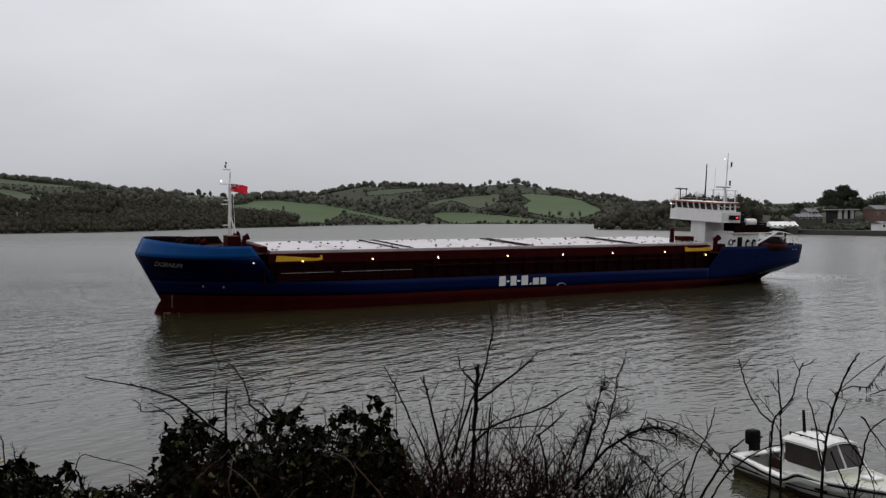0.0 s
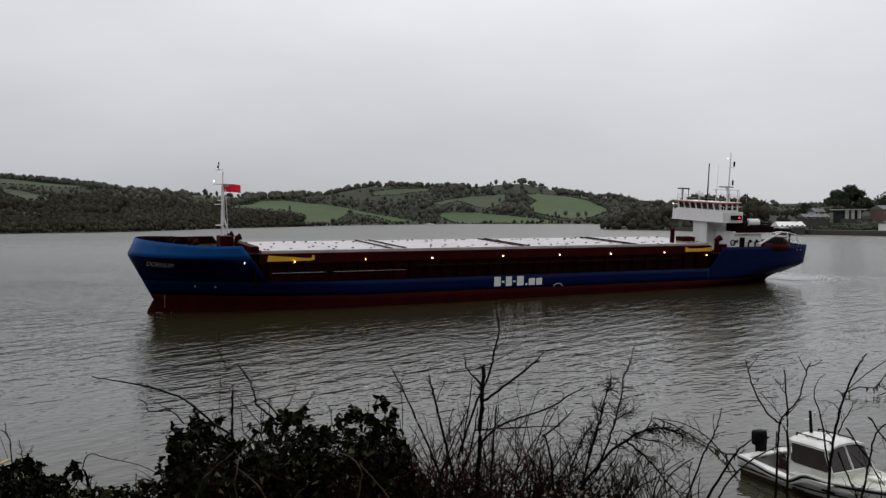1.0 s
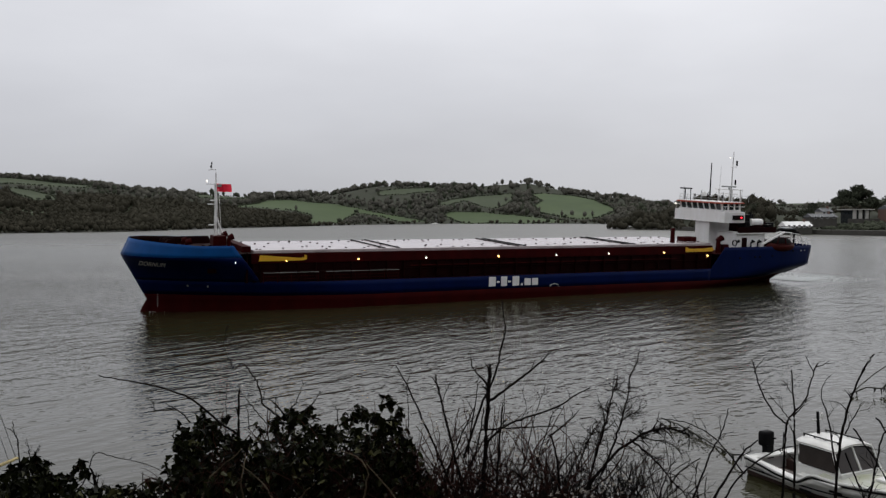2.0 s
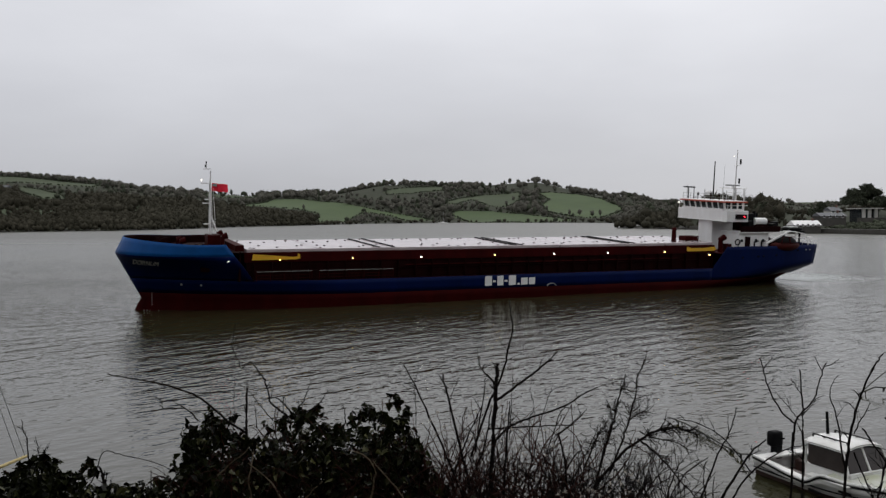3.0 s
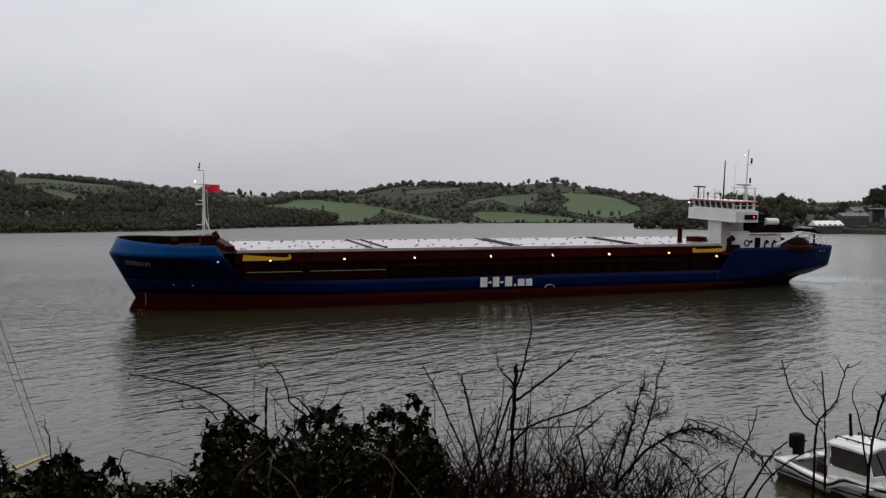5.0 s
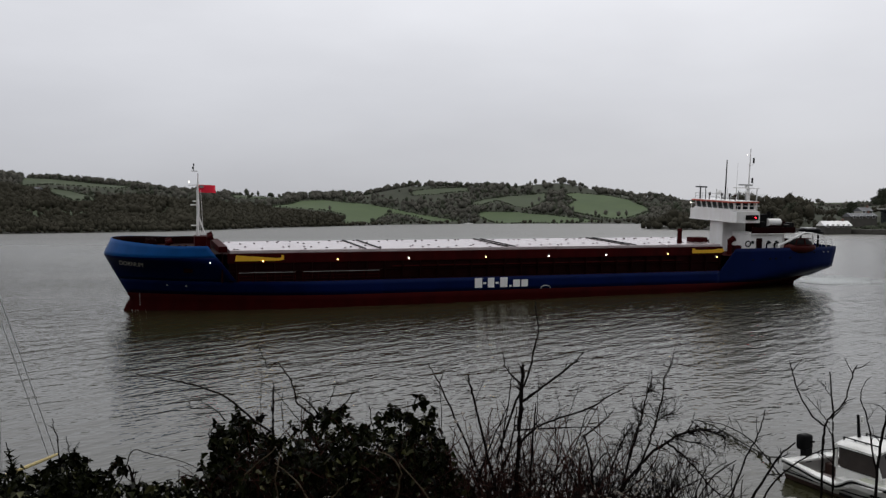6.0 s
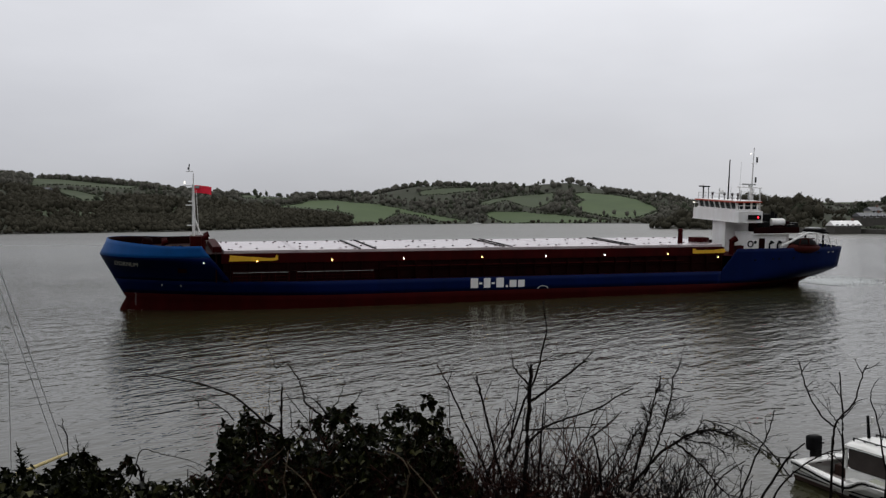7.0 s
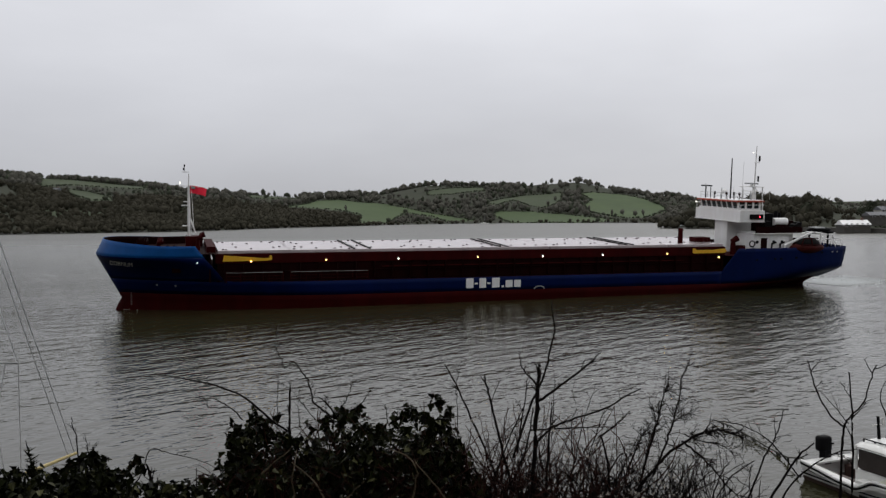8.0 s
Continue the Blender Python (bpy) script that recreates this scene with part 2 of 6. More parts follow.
def shell(name, parent, mat, w0, w1, u0, u1, nu, nw, thick=0.06, label="", sides=(-1, 1)):
    """A strip of hull plating between two heights; u0 and u1 give its ends at each height."""
    verts, faces = [], []
    for side in sides:
        base = len(verts)
        for j in range(nw + 1):
            for i in range(nu + 1):
                s = i / nu
                wt = w1(s) if callable(w1) else w1
                w = w0 + (wt - w0) * j / nw
                a, b = u0(w), u1(w)
                s2 = s * s * (3 - 2 * s) * 0.35 + s * 0.65 if nu > 30 else s ** 1.3
                u = a + (b - a) * s2
                wc = max(w, bottom_at(u))
                verts.append((u, side * half_at(u, wc), wc))
        for j in range(nw):
            for i in range(nu):
                p = base + j * (nu + 1) + i
                q = (p, p + 1, p + nu + 2, p + nu + 1)
                faces.append(q if side < 0 else q[::-1])
    ob = raw(name, verts, faces, mat, parent, smooth=True)
    so = ob.modifiers.new("plate", 'SOLIDIFY')
    so.thickness, so.offset = thick, -1
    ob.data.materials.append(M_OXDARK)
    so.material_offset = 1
    return tagged(ob, label=label) if label else ob


def deck(name, parent, mat, w, u0, u1, n, inset=0.05, label=""):
    us = [u0 + (u1 - u0) * i / n for i in range(n + 1)]
    bm = bmesh.new()
    rows = [[bm.verts.new((u, s * max(half_at(u, w) - inset, 0.01), w + dz)) for u in us] for dz in (0, -0.06) for s in (-1, 1)]
    for i in range(n):
        bm.faces.new((rows[0][i], rows[0][i + 1], rows[1][i + 1], rows[1][i]))
        bm.faces.new((rows[3][i], rows[3][i + 1], rows[2][i + 1], rows[2][i]))
    return part(name, bm, mat, parent, label)


def ship():
    S = tagged(empty("cargo_ship"), "blue and oxide-red coastal cargo ship under way on the river", "cargo ship")
    fore_top = lambda s: 7.4 - 0.45 * min(s * 1.4, 1) ** 1.2
    fend = lambda w: 10.2 + (6.9 - w) / 3.8 * 3.0 if w < 6.9 else 10.2
    aft0 = lambda w: 70.6 + (w - 3.1) / 2.8 * 2.2
    aft1 = lambda w: 87.4 + 0.6 * min(max((w - 3.5) / 2, 0), 1)
    shell("boot_topping", S, M_RED, -2.0, 1.6, stem_at, lambda w: 85.0 + max(w, 0) * 0.7, 80, 6, label="red antifouling below the waterline")
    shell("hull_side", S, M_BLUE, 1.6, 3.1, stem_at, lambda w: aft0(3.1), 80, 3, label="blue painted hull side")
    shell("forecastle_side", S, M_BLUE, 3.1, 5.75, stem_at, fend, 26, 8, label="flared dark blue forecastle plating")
    shell("forecastle_bulwark", S, M_BLUE_LIT, 5.75, fore_top, stem_at, fend, 26, 4, label="raked bow bulwark in hull blue brightened as if lit")
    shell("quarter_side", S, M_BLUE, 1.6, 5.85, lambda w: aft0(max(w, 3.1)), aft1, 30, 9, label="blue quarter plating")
    verts, faces = [], []
    n = 8
    for j in range(n + 1):
        w = 3.2 + (5.85 - 3.2) * j / n
        u = aft1(w)
        wc = max(w, bottom_at(u))
        b = half_at(u, wc)
        verts += [(u + 0.25 * (1 - (k / 5 - 1) ** 2), b * (k / 5 - 1), wc) for k in range(11)]
    for j in range(n):
        for k in range(10):
            p = j * 11 + k
            faces.append((p, p + 1, p + 12, p + 11))
    raw("transom", verts, faces, M_BLUE, S, True)
    part("rudder", boxed(85.3, 86.1, -0.2, 0.2, -1.8, 0.9, 0.08), M_OXDARK, S)
    deck("forecastle_deck", S, M_OXDARK, 6.15, 0.6, 12.2, 20, 0.08)
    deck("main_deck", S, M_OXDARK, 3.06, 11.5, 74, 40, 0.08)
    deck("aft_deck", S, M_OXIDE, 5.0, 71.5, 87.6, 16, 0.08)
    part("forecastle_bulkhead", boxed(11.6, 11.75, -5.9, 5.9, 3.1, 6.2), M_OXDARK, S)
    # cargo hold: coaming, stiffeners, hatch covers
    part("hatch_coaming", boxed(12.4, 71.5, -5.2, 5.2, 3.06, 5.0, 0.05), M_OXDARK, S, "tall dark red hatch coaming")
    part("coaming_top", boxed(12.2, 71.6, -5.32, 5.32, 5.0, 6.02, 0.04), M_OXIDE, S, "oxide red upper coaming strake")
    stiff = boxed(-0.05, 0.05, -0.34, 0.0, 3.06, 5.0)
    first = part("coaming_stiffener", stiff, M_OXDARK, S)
    first.location = (13.2, -5.2, 0)
    for i in range(1, 30):
        for side in (-1, 1):
            ob = new("coaming_stiffener", first.data)
            ob.parent, ob.location = S, (13.2 + 2 * i, 5.2 * side + (0.34 if side > 0 else 0), 0)
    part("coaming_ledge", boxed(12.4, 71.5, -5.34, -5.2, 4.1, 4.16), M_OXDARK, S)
    cover = boxed(0, 7.36, -5.15, 5.15, 6.02, 6.36, 0.05)
    c0 = part("hatch_cover", cover, M_HATCH, S, "rain-wet steel hatch cover panel")
    c0.location.x = 12.5
    for i in range(1, 8):
        ob = new("hatch_cover", c0.data)
        ob["label"] = "rain-wet steel hatch cover panel"
        ob.parent, ob.location = S, (12.5 + 7.4 * i, 0, 0)
    # transverse cleat bars at the wide joints
    for u in (27.0, 28.7, 43.6, 44.5, 58.9, 59.8):
        part("joint_bar", boxed(u - 0.1, u + 0.1, -5.15, 5.15, 6.36, 6.46), M_BLACK, S, "dark rubber joint bar across the hatch")
    rnd = random.Random(5)
    stud = part("cleat", boxed(-0.11, 0.11, -0.06, 0.06, 6.36, 6.43, 0.015), M_OXDARK, S)
    stud.location = (13.4, -4.4, 0)
    for i in range(8):
        for side in (-1, 1):
            for du in (0.5, 1.1, 1.9, 3.4, 5.2, 6.1, 6.8):
                if rnd.random() < 0.9:
                    ob = new("cleat", stud.data)
                    ob.parent, ob.location = S, (12.5 + 7.4 * i + du + rnd.uniform(-0.2, 0.2), side * rnd.uniform(1.5, 4.8), 0)
    # yellow wedge marks painted on the coaming, added here as raised plates
    for u, length, flip in ((13.0, 5.1, 1), (67.3, 4.4, -1)):
        bm = bmesh.new()
        prof = [(0.0, 0.0), (length * 0.9, 0.02), (length, 0.12), (length * 1.0, 0.55), (length * 0.95, 0.62), (length * 0.95, 0.32), (length * 0.85, 0.28), (0.12, 0.62)]
        if flip < 0:
            prof = [(0.0, 0.1), (0.15, 0.0), (length * 0.92, 0.03), (length, 0.2), (length * 0.95, 0.55), (length * 0.6, 0.42), (0.5, 0.42), (0.3, 0.6), (0.02, 0.6)]
        f = bm.faces.new([bm.verts.new((u + x, -5.36, 5.25 + z)) for x, z in prof])
        r = bmesh.ops.extrude_face_region(bm, geom=[f])
        for v in r["geom"]:
            if isinstance(v, bmesh.types.BMVert):
                v.co.y -= 0.1
        bmesh.ops.recalc_face_normals(bm, faces=bm.faces)
        part("stowed_arm", bm, M_YELLOW, S, "yellow wedge-shaped mark painted on the coaming")
    # deck lights along the coaming
    for u, w, m in ((15.9, 5.22, M_LAMP), (23.9, 5.26, M_LAMP), (31.8, 5.26, M_LAMPW), (40.9, 5.27, M_LAMP), (48.5, 5.26, M_LAMPW), (55.8, 5.26, M_LAMPW), (64.0, 5.25, M_LAMP), (70.7, 4.75, M_LAMP), (10.4, 5.25, M_LAMPW)):
        bm = bmesh.new()
        bmesh.ops.create_icosphere(bm, subdivisions=2, radius=0.07)
        lamp = part("deck_light", bm, m, S, "small lit deck lamp", True)
        lamp.scale = (1, 1, 1) if u > 11 else (0.6, 0.6, 0.6)
        lamp.location = (u, -5.5 if u > 11 else -half_at(u, w) - 0.1, w)
        part("bracket", boxed(-0.05, 0.05, 0.08, 0.3, -0.05, 0.2), M_STEEL, lamp)
    # side rails on the main deck
    for u0, u1 in ((13.3, 19.2), (20.0, 28.3)):
        R = part("guard_rail", bars(((u0, -6.1, 4.12), (u1, -6.1, 4.12), 0.02)), M_STEEL, S, "pale handrail")
        part("rail_bar", bars(((u0, -6.1, 3.75), (u1, -6.1, 3.75), 0.02), ((u0, -6.1, 3.42), (u1, -6.1, 3.42), 0.02)), M_OXIDE, R)
        k = int((u1 - u0) / 1.4)
        for i in range(k + 1):
            part("post", bars(((u0 + (u1 - u0) * i / k, -6.1, 3.06), (u0 + (u1 - u0) * i / k, -6.1, 4.12), 0.03)), M_OXIDE, R)
    # long pipe run under the coaming
    part("pipe", bars(((30, -5.45, 4.45), (66, -5.45, 4.45), 0.06)), M_OXIDE, S)
    # forecastle gear
    part("mast_house", boxed(9.3, 10.7, -0.9, 0.9, 6.15, 7.5, 0.06), M_OXIDE, S, "oxide red mast house")
    part("breakwater", boxed(11.4, 12.3, -4.9, 4.9, 6.02, 6.75, 0.05), M_OXIDE, S)
    for u, v, h in ((10.6, -2.4, 1.3), (11.0, 2.3, 1.2), (6.5, -1.2, 0.75), (6.5, 1.2, 0.75)):
        V = part("ventilator", bars(((u, v, 6.15), (u, v, 6.15 + h), 0.22, 0.2), seg=12), M_OXIDE, S)
        part("cowl", bars(((u - 0.1, v, 6.1 + h), (u + 0.45, v, 6.3 + h), 0.26, 0.34), seg=12), M_OXIDE, V)
    for v in (-1.1, 1.1):
        part("windlass", bars(((4.8, v - 0.6, 6.75), (4.8, v + 0.6, 6.75), 0.45), ((4.8, v - 0.75, 6.75), (4.8, v - 0.6, 6.75), 0.62), ((4.8, v + 0.6, 6.75), (4.8, v + 0.75, 6.75), 0.62), seg=14), M_OXDARK, S)
    for u, v in ((2.6, -2.2), (3.6, -3.2), (7.5, -4.6), (8.2, -4.6)):
        part("bollard", bars(((u, v, 6.15), (u, v, 6.85), 0.14), ((u, v, 6.85), (u, v, 6.92), 0.2), seg=12), M_OXDARK, S)
    M = part("foremast", bars(((9.7, 0, 7.45), (9.7, 0, 12.6), 0.16, 0.12), ((9.7, 0, 12.6), (9.75, 0, 14.2), 0.11, 0.05), seg=12), M_WHITE, S, "white tubular foremast")
    part("ladder", bars(((9.95, -0.3, 7.75), (9.8, -0.15, 12.4), 0.025), ((10.25, -0.3, 7.75), (10.0, -0.15, 12.4), 0.025), seg=6), M_WHITE, M)
    for z, l in ((8.6, 0.7), (10.8, 0.8), (11.2, 0.55), (12.9, 1.0), (14.4, 0.7)):
        part("crosstree", boxed(9.7 - l, 9.75, -0.16, 0.16, z - 0.04, z + 0.05), M_WHITE, M)
    for z, du in ((13.1, -0.9), (10.95, -0.5), (11.6, 0.35), (14.6, -0.5), (14.95, -0.4)):
        part("navigation_light", bars(((9.7 + du, 0, z), (9.7 + du, 0, z + 0.26), 0.07), seg=10), M_LAMPD if z == 13.1 else M_BLACK, M)
    part("topmast", bars(((9.3, 0, 14.4), (9.3, 0, 15.1), 0.04)), M_STEEL, M)
    part("crutch", bars(((10.4, 0.0, 7.75), (9.85, 0, 9.4), 0.09)), M_WHITE, M)
    # deckhouse and wheelhouse
    part("tower", boxed(74.2, 77.5, -1.5, 1.2, 5.0, 9.1, 0.08), M_WHITE, S, "white steel tower under the wheelhouse")
    H = part("deckhouse", boxed(75.6, 80.2, -5.0, -1.2, 5.0, 7.5, 0.06), M_WHITE, S, "white steel deckhouse")
    part("doorway", boxed(76.5, 77.3, -5.05, -4.97, 5.1, 7.0), M_OXDARK, H)
    for u in (76.0, 78.2, 79.3):
        part("porthole", bars(((u, -4.96, 6.5), (u, -5.05, 6.5), 0.2), seg=14), M_GLASS, H)
    ring = bmesh.new()
    for i in range(14):
        t0, t1 = 2 * math.pi * i / 14, 2 * math.pi * (i + 1) / 14
        rod(ring, (75.3 + 0.36 * math.cos(t0), -5.1, 6.3 + 0.36 * math.sin(t0)), (75.3 + 0.36 * math.cos(t1), -5.1, 6.3 + 0.36 * math.sin(t1)), 0.08, seg=8)
    part("lifebuoy", ring, M_BLACK, H, "dark ring lifebuoy")
    part("boat_deck", boxed(75.5, 82.6, -5.3, -0.6, 7.5, 7.62, 0.03), M_WHITE, S)
    part("aft_house", boxed(78.4, 83.6, -1.1, 4.4, 5.0, 7.6, 0.06), M_WHITE, S)
    part("boat_deck_bulwark", boxed(75.6, 81.8, -5.25, -5.15, 7.62, 8.4), M_OXDARK, S, "dark red boat deck bulwark")
    part("casing", boxed(77.6, 82.5, -2.6, 3.2, 7.62, 9.0, 0.05), M_OXDARK, S)
    W = part("wheelhouse", boxed(73.7, 77.0, -4.8, 4.8, 9.05, 10.4, 0.04), M_WHITE, S, "white wheelhouse with full-width bridge wings")
    part("window_sill", boxed(73.7, 77.0, -4.0, 4.0, 10.4, 10.62, 0.03), M_WHITE, W)
    part("wheelhouse_floor", boxed(73.6, 77.1, -4.85, 4.85, 8.95, 9.05, 0.02), M_WHITE, W)
    rake = Matrix(((1, 0, -0.3, 0.3 * 11.5), (0, 1, 0, 0), (0, 0, 1, 0), (0, 0, 0, 1)))
    part("window_band", boxed(73.85, 76.55, -3.9, 3.9, 10.4, 11.45, m=rake), M_GLASS, W, "dark tinted bridge windows")
    for i in range(8):
        v = -3.9 + 7.8 * i / 7
        part("mullion", boxed(73.78, 73.92, v - 0.1, v + 0.1, 10.38, 11.5, m=rake), M_WHITE, W)
    for v in (-3.9, 3.9):
        for u in (74.0, 75.0, 76.0, 76.85):
            part("mullion", boxed(u - 0.12, u + 0.12, v - 0.06, v + 0.06, 10.38, 11.5), M_WHITE, W)
    for v in (-1, 1):
        part("wing_rail", bars(((73.8, v * 4.7, 10.4), (73.8, v * 4.7, 11.1), 0.03), ((74.1, v * 3.9, 11.1), (73.8, v * 4.7, 11.1), 0.03), ((73.8, v * 4.7, 11.1), (76.9, v * 4.7, 11.1), 0.03)), M_WHITE, W)
    part("search_light", bars(((73.8, 4.7, 11.1), (73.6, 4.7, 11.15), 0.07, 0.1), seg=12), M_LAMPD, W, "lit searchlight")
    part("roof", boxed(73.5, 77.2, -4.35, 4.35, 11.45, 11.62, 0.03), M_ORANGE, W, "orange-red wheelhouse roof edge")
    part("roof_top", boxed(73.6, 77.1, -4.25, 4.25, 11.62, 11.7), M_WHITE, W)
    B = part("side_light_box", boxed(75.0, 76.7, -4.95, -4.8, 9.35, 9.95), M_BLACK, W, "black screen with lit red side light")
    bm = bmesh.new()
    bmesh.ops.create_icosphere(bm, subdivisions=2, radius=0.1)
    li = part("lens", bm, M_PORT, B, "glowing red port light", True)
    li.location = (76.2, -5.05, 9.65)
    part("roof_rail", bars(*[((74.1, v, 11.7), (74.1, v, 12.5), 0.025) for v in (-4.4, -2.9, -1.5, 0, 1.5, 2.9, 4.4)], ((74.1, -4.4, 12.5), (74.1, 4.4, 12.5), 0.025), ((74.1, -4.4, 12.1), (74.1, 4.4, 12.1), 0.02),
                         ((74.1, -4.4, 12.5), (77.8, -4.4, 12.5), 0.025), ((77.8, -4.4, 11.7), (77.8, -4.4, 12.5), 0.025), seg=6), M_STEEL, W)
    for u, v, h, r in ((74.6, 4.2, 1.9, 0.05), (75.0, 1.2, 1.4, 0.09), (76.0, -1.8, 1.3, 0.06), (76.5, -2.6, 1.1, 0.12), (77.5, 2.5, 1.6, 0.03), (77.2, -3.8, 1.5, 0.03)):
        A = part("aerial", bars(((u, v, 11.7), (u, v, 11.7 + h), r, r * 0.5)), M_STEEL, W)
    part("bracket_mast", bars(((74.3, 3.6, 11.7), (74.3, 3.6, 13.3), 0.07), ((74.3, 2.3, 13.3), (74.3, 4.6, 13.3), 0.09), ((74.3, 2.5, 11.7), (74.3, 2.5, 13.3), 0.05)), M_BLACK, W, "dark bracket mast on the roof")
    for v in (-3.3, -2.2, -0.6, 1.9):
        part("roof_lamp", bars(((74.5, v, 11.7), (74.5, v, 12.25), 0.05), ((74.5, v, 12.25), (74.5, v, 12.6), 0.14), seg=8), M_OXDARK, W)
    part("satellite_dome", bars(((75.2, 0.9, 12.3), (75.2, 0.9, 12.7), 0.36, 0.36), ((75.2, 0.9, 12.7), (75.2, 0.9, 12.95), 0.36, 0.12), seg=14), M_WHITE, W)
    part("forward_mast", bars(((75.75, 0.45, 11.7), (75.8, 0.45, 16.9), 0.1, 0.06)), M_BLACK, S, "dark whip mast on the bridge roof")
    part("whip_aerial", bars(((77.4, 0.6, 11.7), (77.5, 0.6, 16.6), 0.02, 0.012)), M_STEEL, S)
    A = part("aft_mast", bars(((78.2, -0.7, 9.0), (78.2, -0.7, 13.2), 0.3, 0.22), ((78.2, -0.7, 13.2), (78.3, -0.7, 18.5), 0.1, 0.05), seg=12), M_WHITE, S, "white radar and signal mast")
    part("yard", bars(((78.0, -3.0, 13.3), (78.0, 2.0, 13.3), 0.06)), M_WHITE, A)
    part("yard", bars(((78.0, -2.2, 12.7), (78.0, 1.0, 12.7), 0.05)), M_WHITE, A)
    part("yard", bars(((78.2, -1.5, 16.4), (78.2, -0.4, 16.4), 0.04)), M_WHITE, A)
    part("radar_scanner", boxed(77.7, 77.95, -1.9, 0.6, 13.6, 13.8, 0.04), M_STEEL, A)
    part("radar_pedestal", bars(((77.85, -0.7, 13.2), (77.85, -0.7, 13.6), 0.2, 0.15)), M_WHITE, A)
    for v, z in ((-1.5, 16.8), (-1.4, 14.2)):
        part("signal_lamp", bars(((78.2, v, z - 0.25), (78.2, v, z + 0.45), 0.11)), M_BLACK, A)
    part("masthead_light", bars(((78.1, -0.35, 17.6), (78.1, -0.35, 17.75), 0.07)), M_LAMPD, A)
    for v in (-2.6, 1.4):
        part("stay", bars(((78.2, v, 9.0), (78.0, v, 13.3), 0.07)), M_WHITE, A)
    # gear on the boat deck
    part("life_raft", bars(((78.9, -3.6, 8.95), (80.7, -3.6, 8.95), 0.48), seg=16), M_WHITE, S, "white life raft canister")
    part("raft_cradle", boxed(79.1, 80.5, -4.0, -3.2, 7.62, 8.6), M_OXDARK, S)
    part("exhaust", bars(((80.6, -1.6, 9.0), (80.7, -1.6, 10.2), 0.28, 0.24), ((81.3, -1.2, 9.0), (81.5, -1.2, 9.9), 0.18), seg=12), M_BLACK, S)
    part("funnel", boxed(77.9, 79.0, -3.6, -2.4, 7.62, 10.0, 0.08), M_BLACK, S, "black funnel casing behind the bridge")
    for u, v, h in ((77.4, -4.6, 1.5), (81.2, -4.4, 1.1), (82.2, -3.6, 1.3), (83.0, -2.6, 1.2)):
        part("locker_box", boxed(u - 0.4, u + 0.4, v - 0.35, v + 0.35, 7.6, 7.6 + h, 0.05), M_BLACK, S)
    for u in (77.9, 79.0):
        part("hook_pipe", bars(((u, -5.12, 5.1), (u, -5.12, 6.3), 0.09), ((u, -5.12, 6.3), (u + 0.55, -5.12, 6.45), 0.11)), M_BLACK, S)
    # lifeboat with davit
    bm = bmesh.new()
    bmesh.ops.create_uvsphere(bm, u_segments=20, v_segments=10, radius=1.0)
    for v in bm.verts:
        v.co = Vector((82.1 + v.co.x * 2.3, -5.8 + v.co.y * 0.95 * (1 - 0.25 * abs(v.co.x)), 5.85 + v.co.z * (0.55 if v.co.z > 0 else 0.8)))
    L = part("lifeboat", bm, M_BOATRED, S, "dark red enclosed lifeboat hull", True)
    bm = bmesh.new()
    bmesh.ops.create_uvsphere(bm, u_segments=16, v_segments=10, radius=1.0)
    for v in bm.verts:
        v.co = Vector((82.2 + v.co.x * 1.6, -5.8 + v.co.y * 0.8, 6.2 + v.co.z * 0.9))
    part("canopy", bm, M_BLACK, L, "dark lifeboat canopy", True)
    part("canopy_band", bars(((80.9, -6.5, 6.2), (81.3, -6.3, 7.0), 0.07), ((82.2, -6.65, 6.2), (82.2, -6.4, 7.0), 0.07), ((80.8, -6.6, 6.2), (83.5, -6.6, 6.2), 0.06), ((81.2, -6.3, 7.02), (83.2, -6.3, 7.02), 0.06)), M_OXIDE, L)
    part("davit", bars(((79.3, -5.5, 6.05), (82.9, -5.6, 7.75), 0.17, 0.13), ((79.3, -5.5, 5.0), (79.3, -5.5, 6.1), 0.17)), M_WHITE, S, "white lifeboat davit arm")
    part("davit_frame", bars(((84.3, -5.3, 5.8), (84.3, -5.3, 7.6), 0.09), ((84.3, -5.3, 7.6), (82.2, -5.3, 7.75), 0.08), ((84.3, -5.3, 7.6), (85.9, -5.3, 7.3), 0.05), ((85.9, -5.3, 7.3), (86.4, -5.3, 5.8), 0.05)), M_WHITE, S)
    # scuppers and fairleads in the quarter plating
    for u, w in ((75.2, 4.4), (77.6, 4.5), (78.4, 4.5), (80.4, 4.6), (84.0, 5.2)):
        part("scupper", boxed(-0.14, 0.14, -0.03, 0.03, -0.12, 0.12, 0.02, m=pose(u, -half_at(u, w) - 0.02, w, 6, 0, 0)), M_BLACK, S)
    for u in (85.6, 86.4):
        part("fairlead", boxed(-0.1, 0.1, -0.03, 0.03, -0.07, 0.07, 0.02, m=pose(u, -half_at(u, 5.2) - 0.03, 5.2, 0, 0, 12)), M_STEEL, S)
    # stern gear
    part("stern_rail", bars(((84.5, -5.0, 6.8), (87.7, -4.6, 6.8), 0.035), ((87.7, -4.6, 6.8), (87.7, 4.6, 6.8), 0.035), ((87.7, -4.6, 6.3), (87.7, 4.6, 6.3), 0.03), *[((87.7, v, 5.7), (87.7, v, 6.8), 0.03) for v in (-4.6, -3, -1.5, 0, 1.5, 3, 4.6)]), M_WHITE, S)
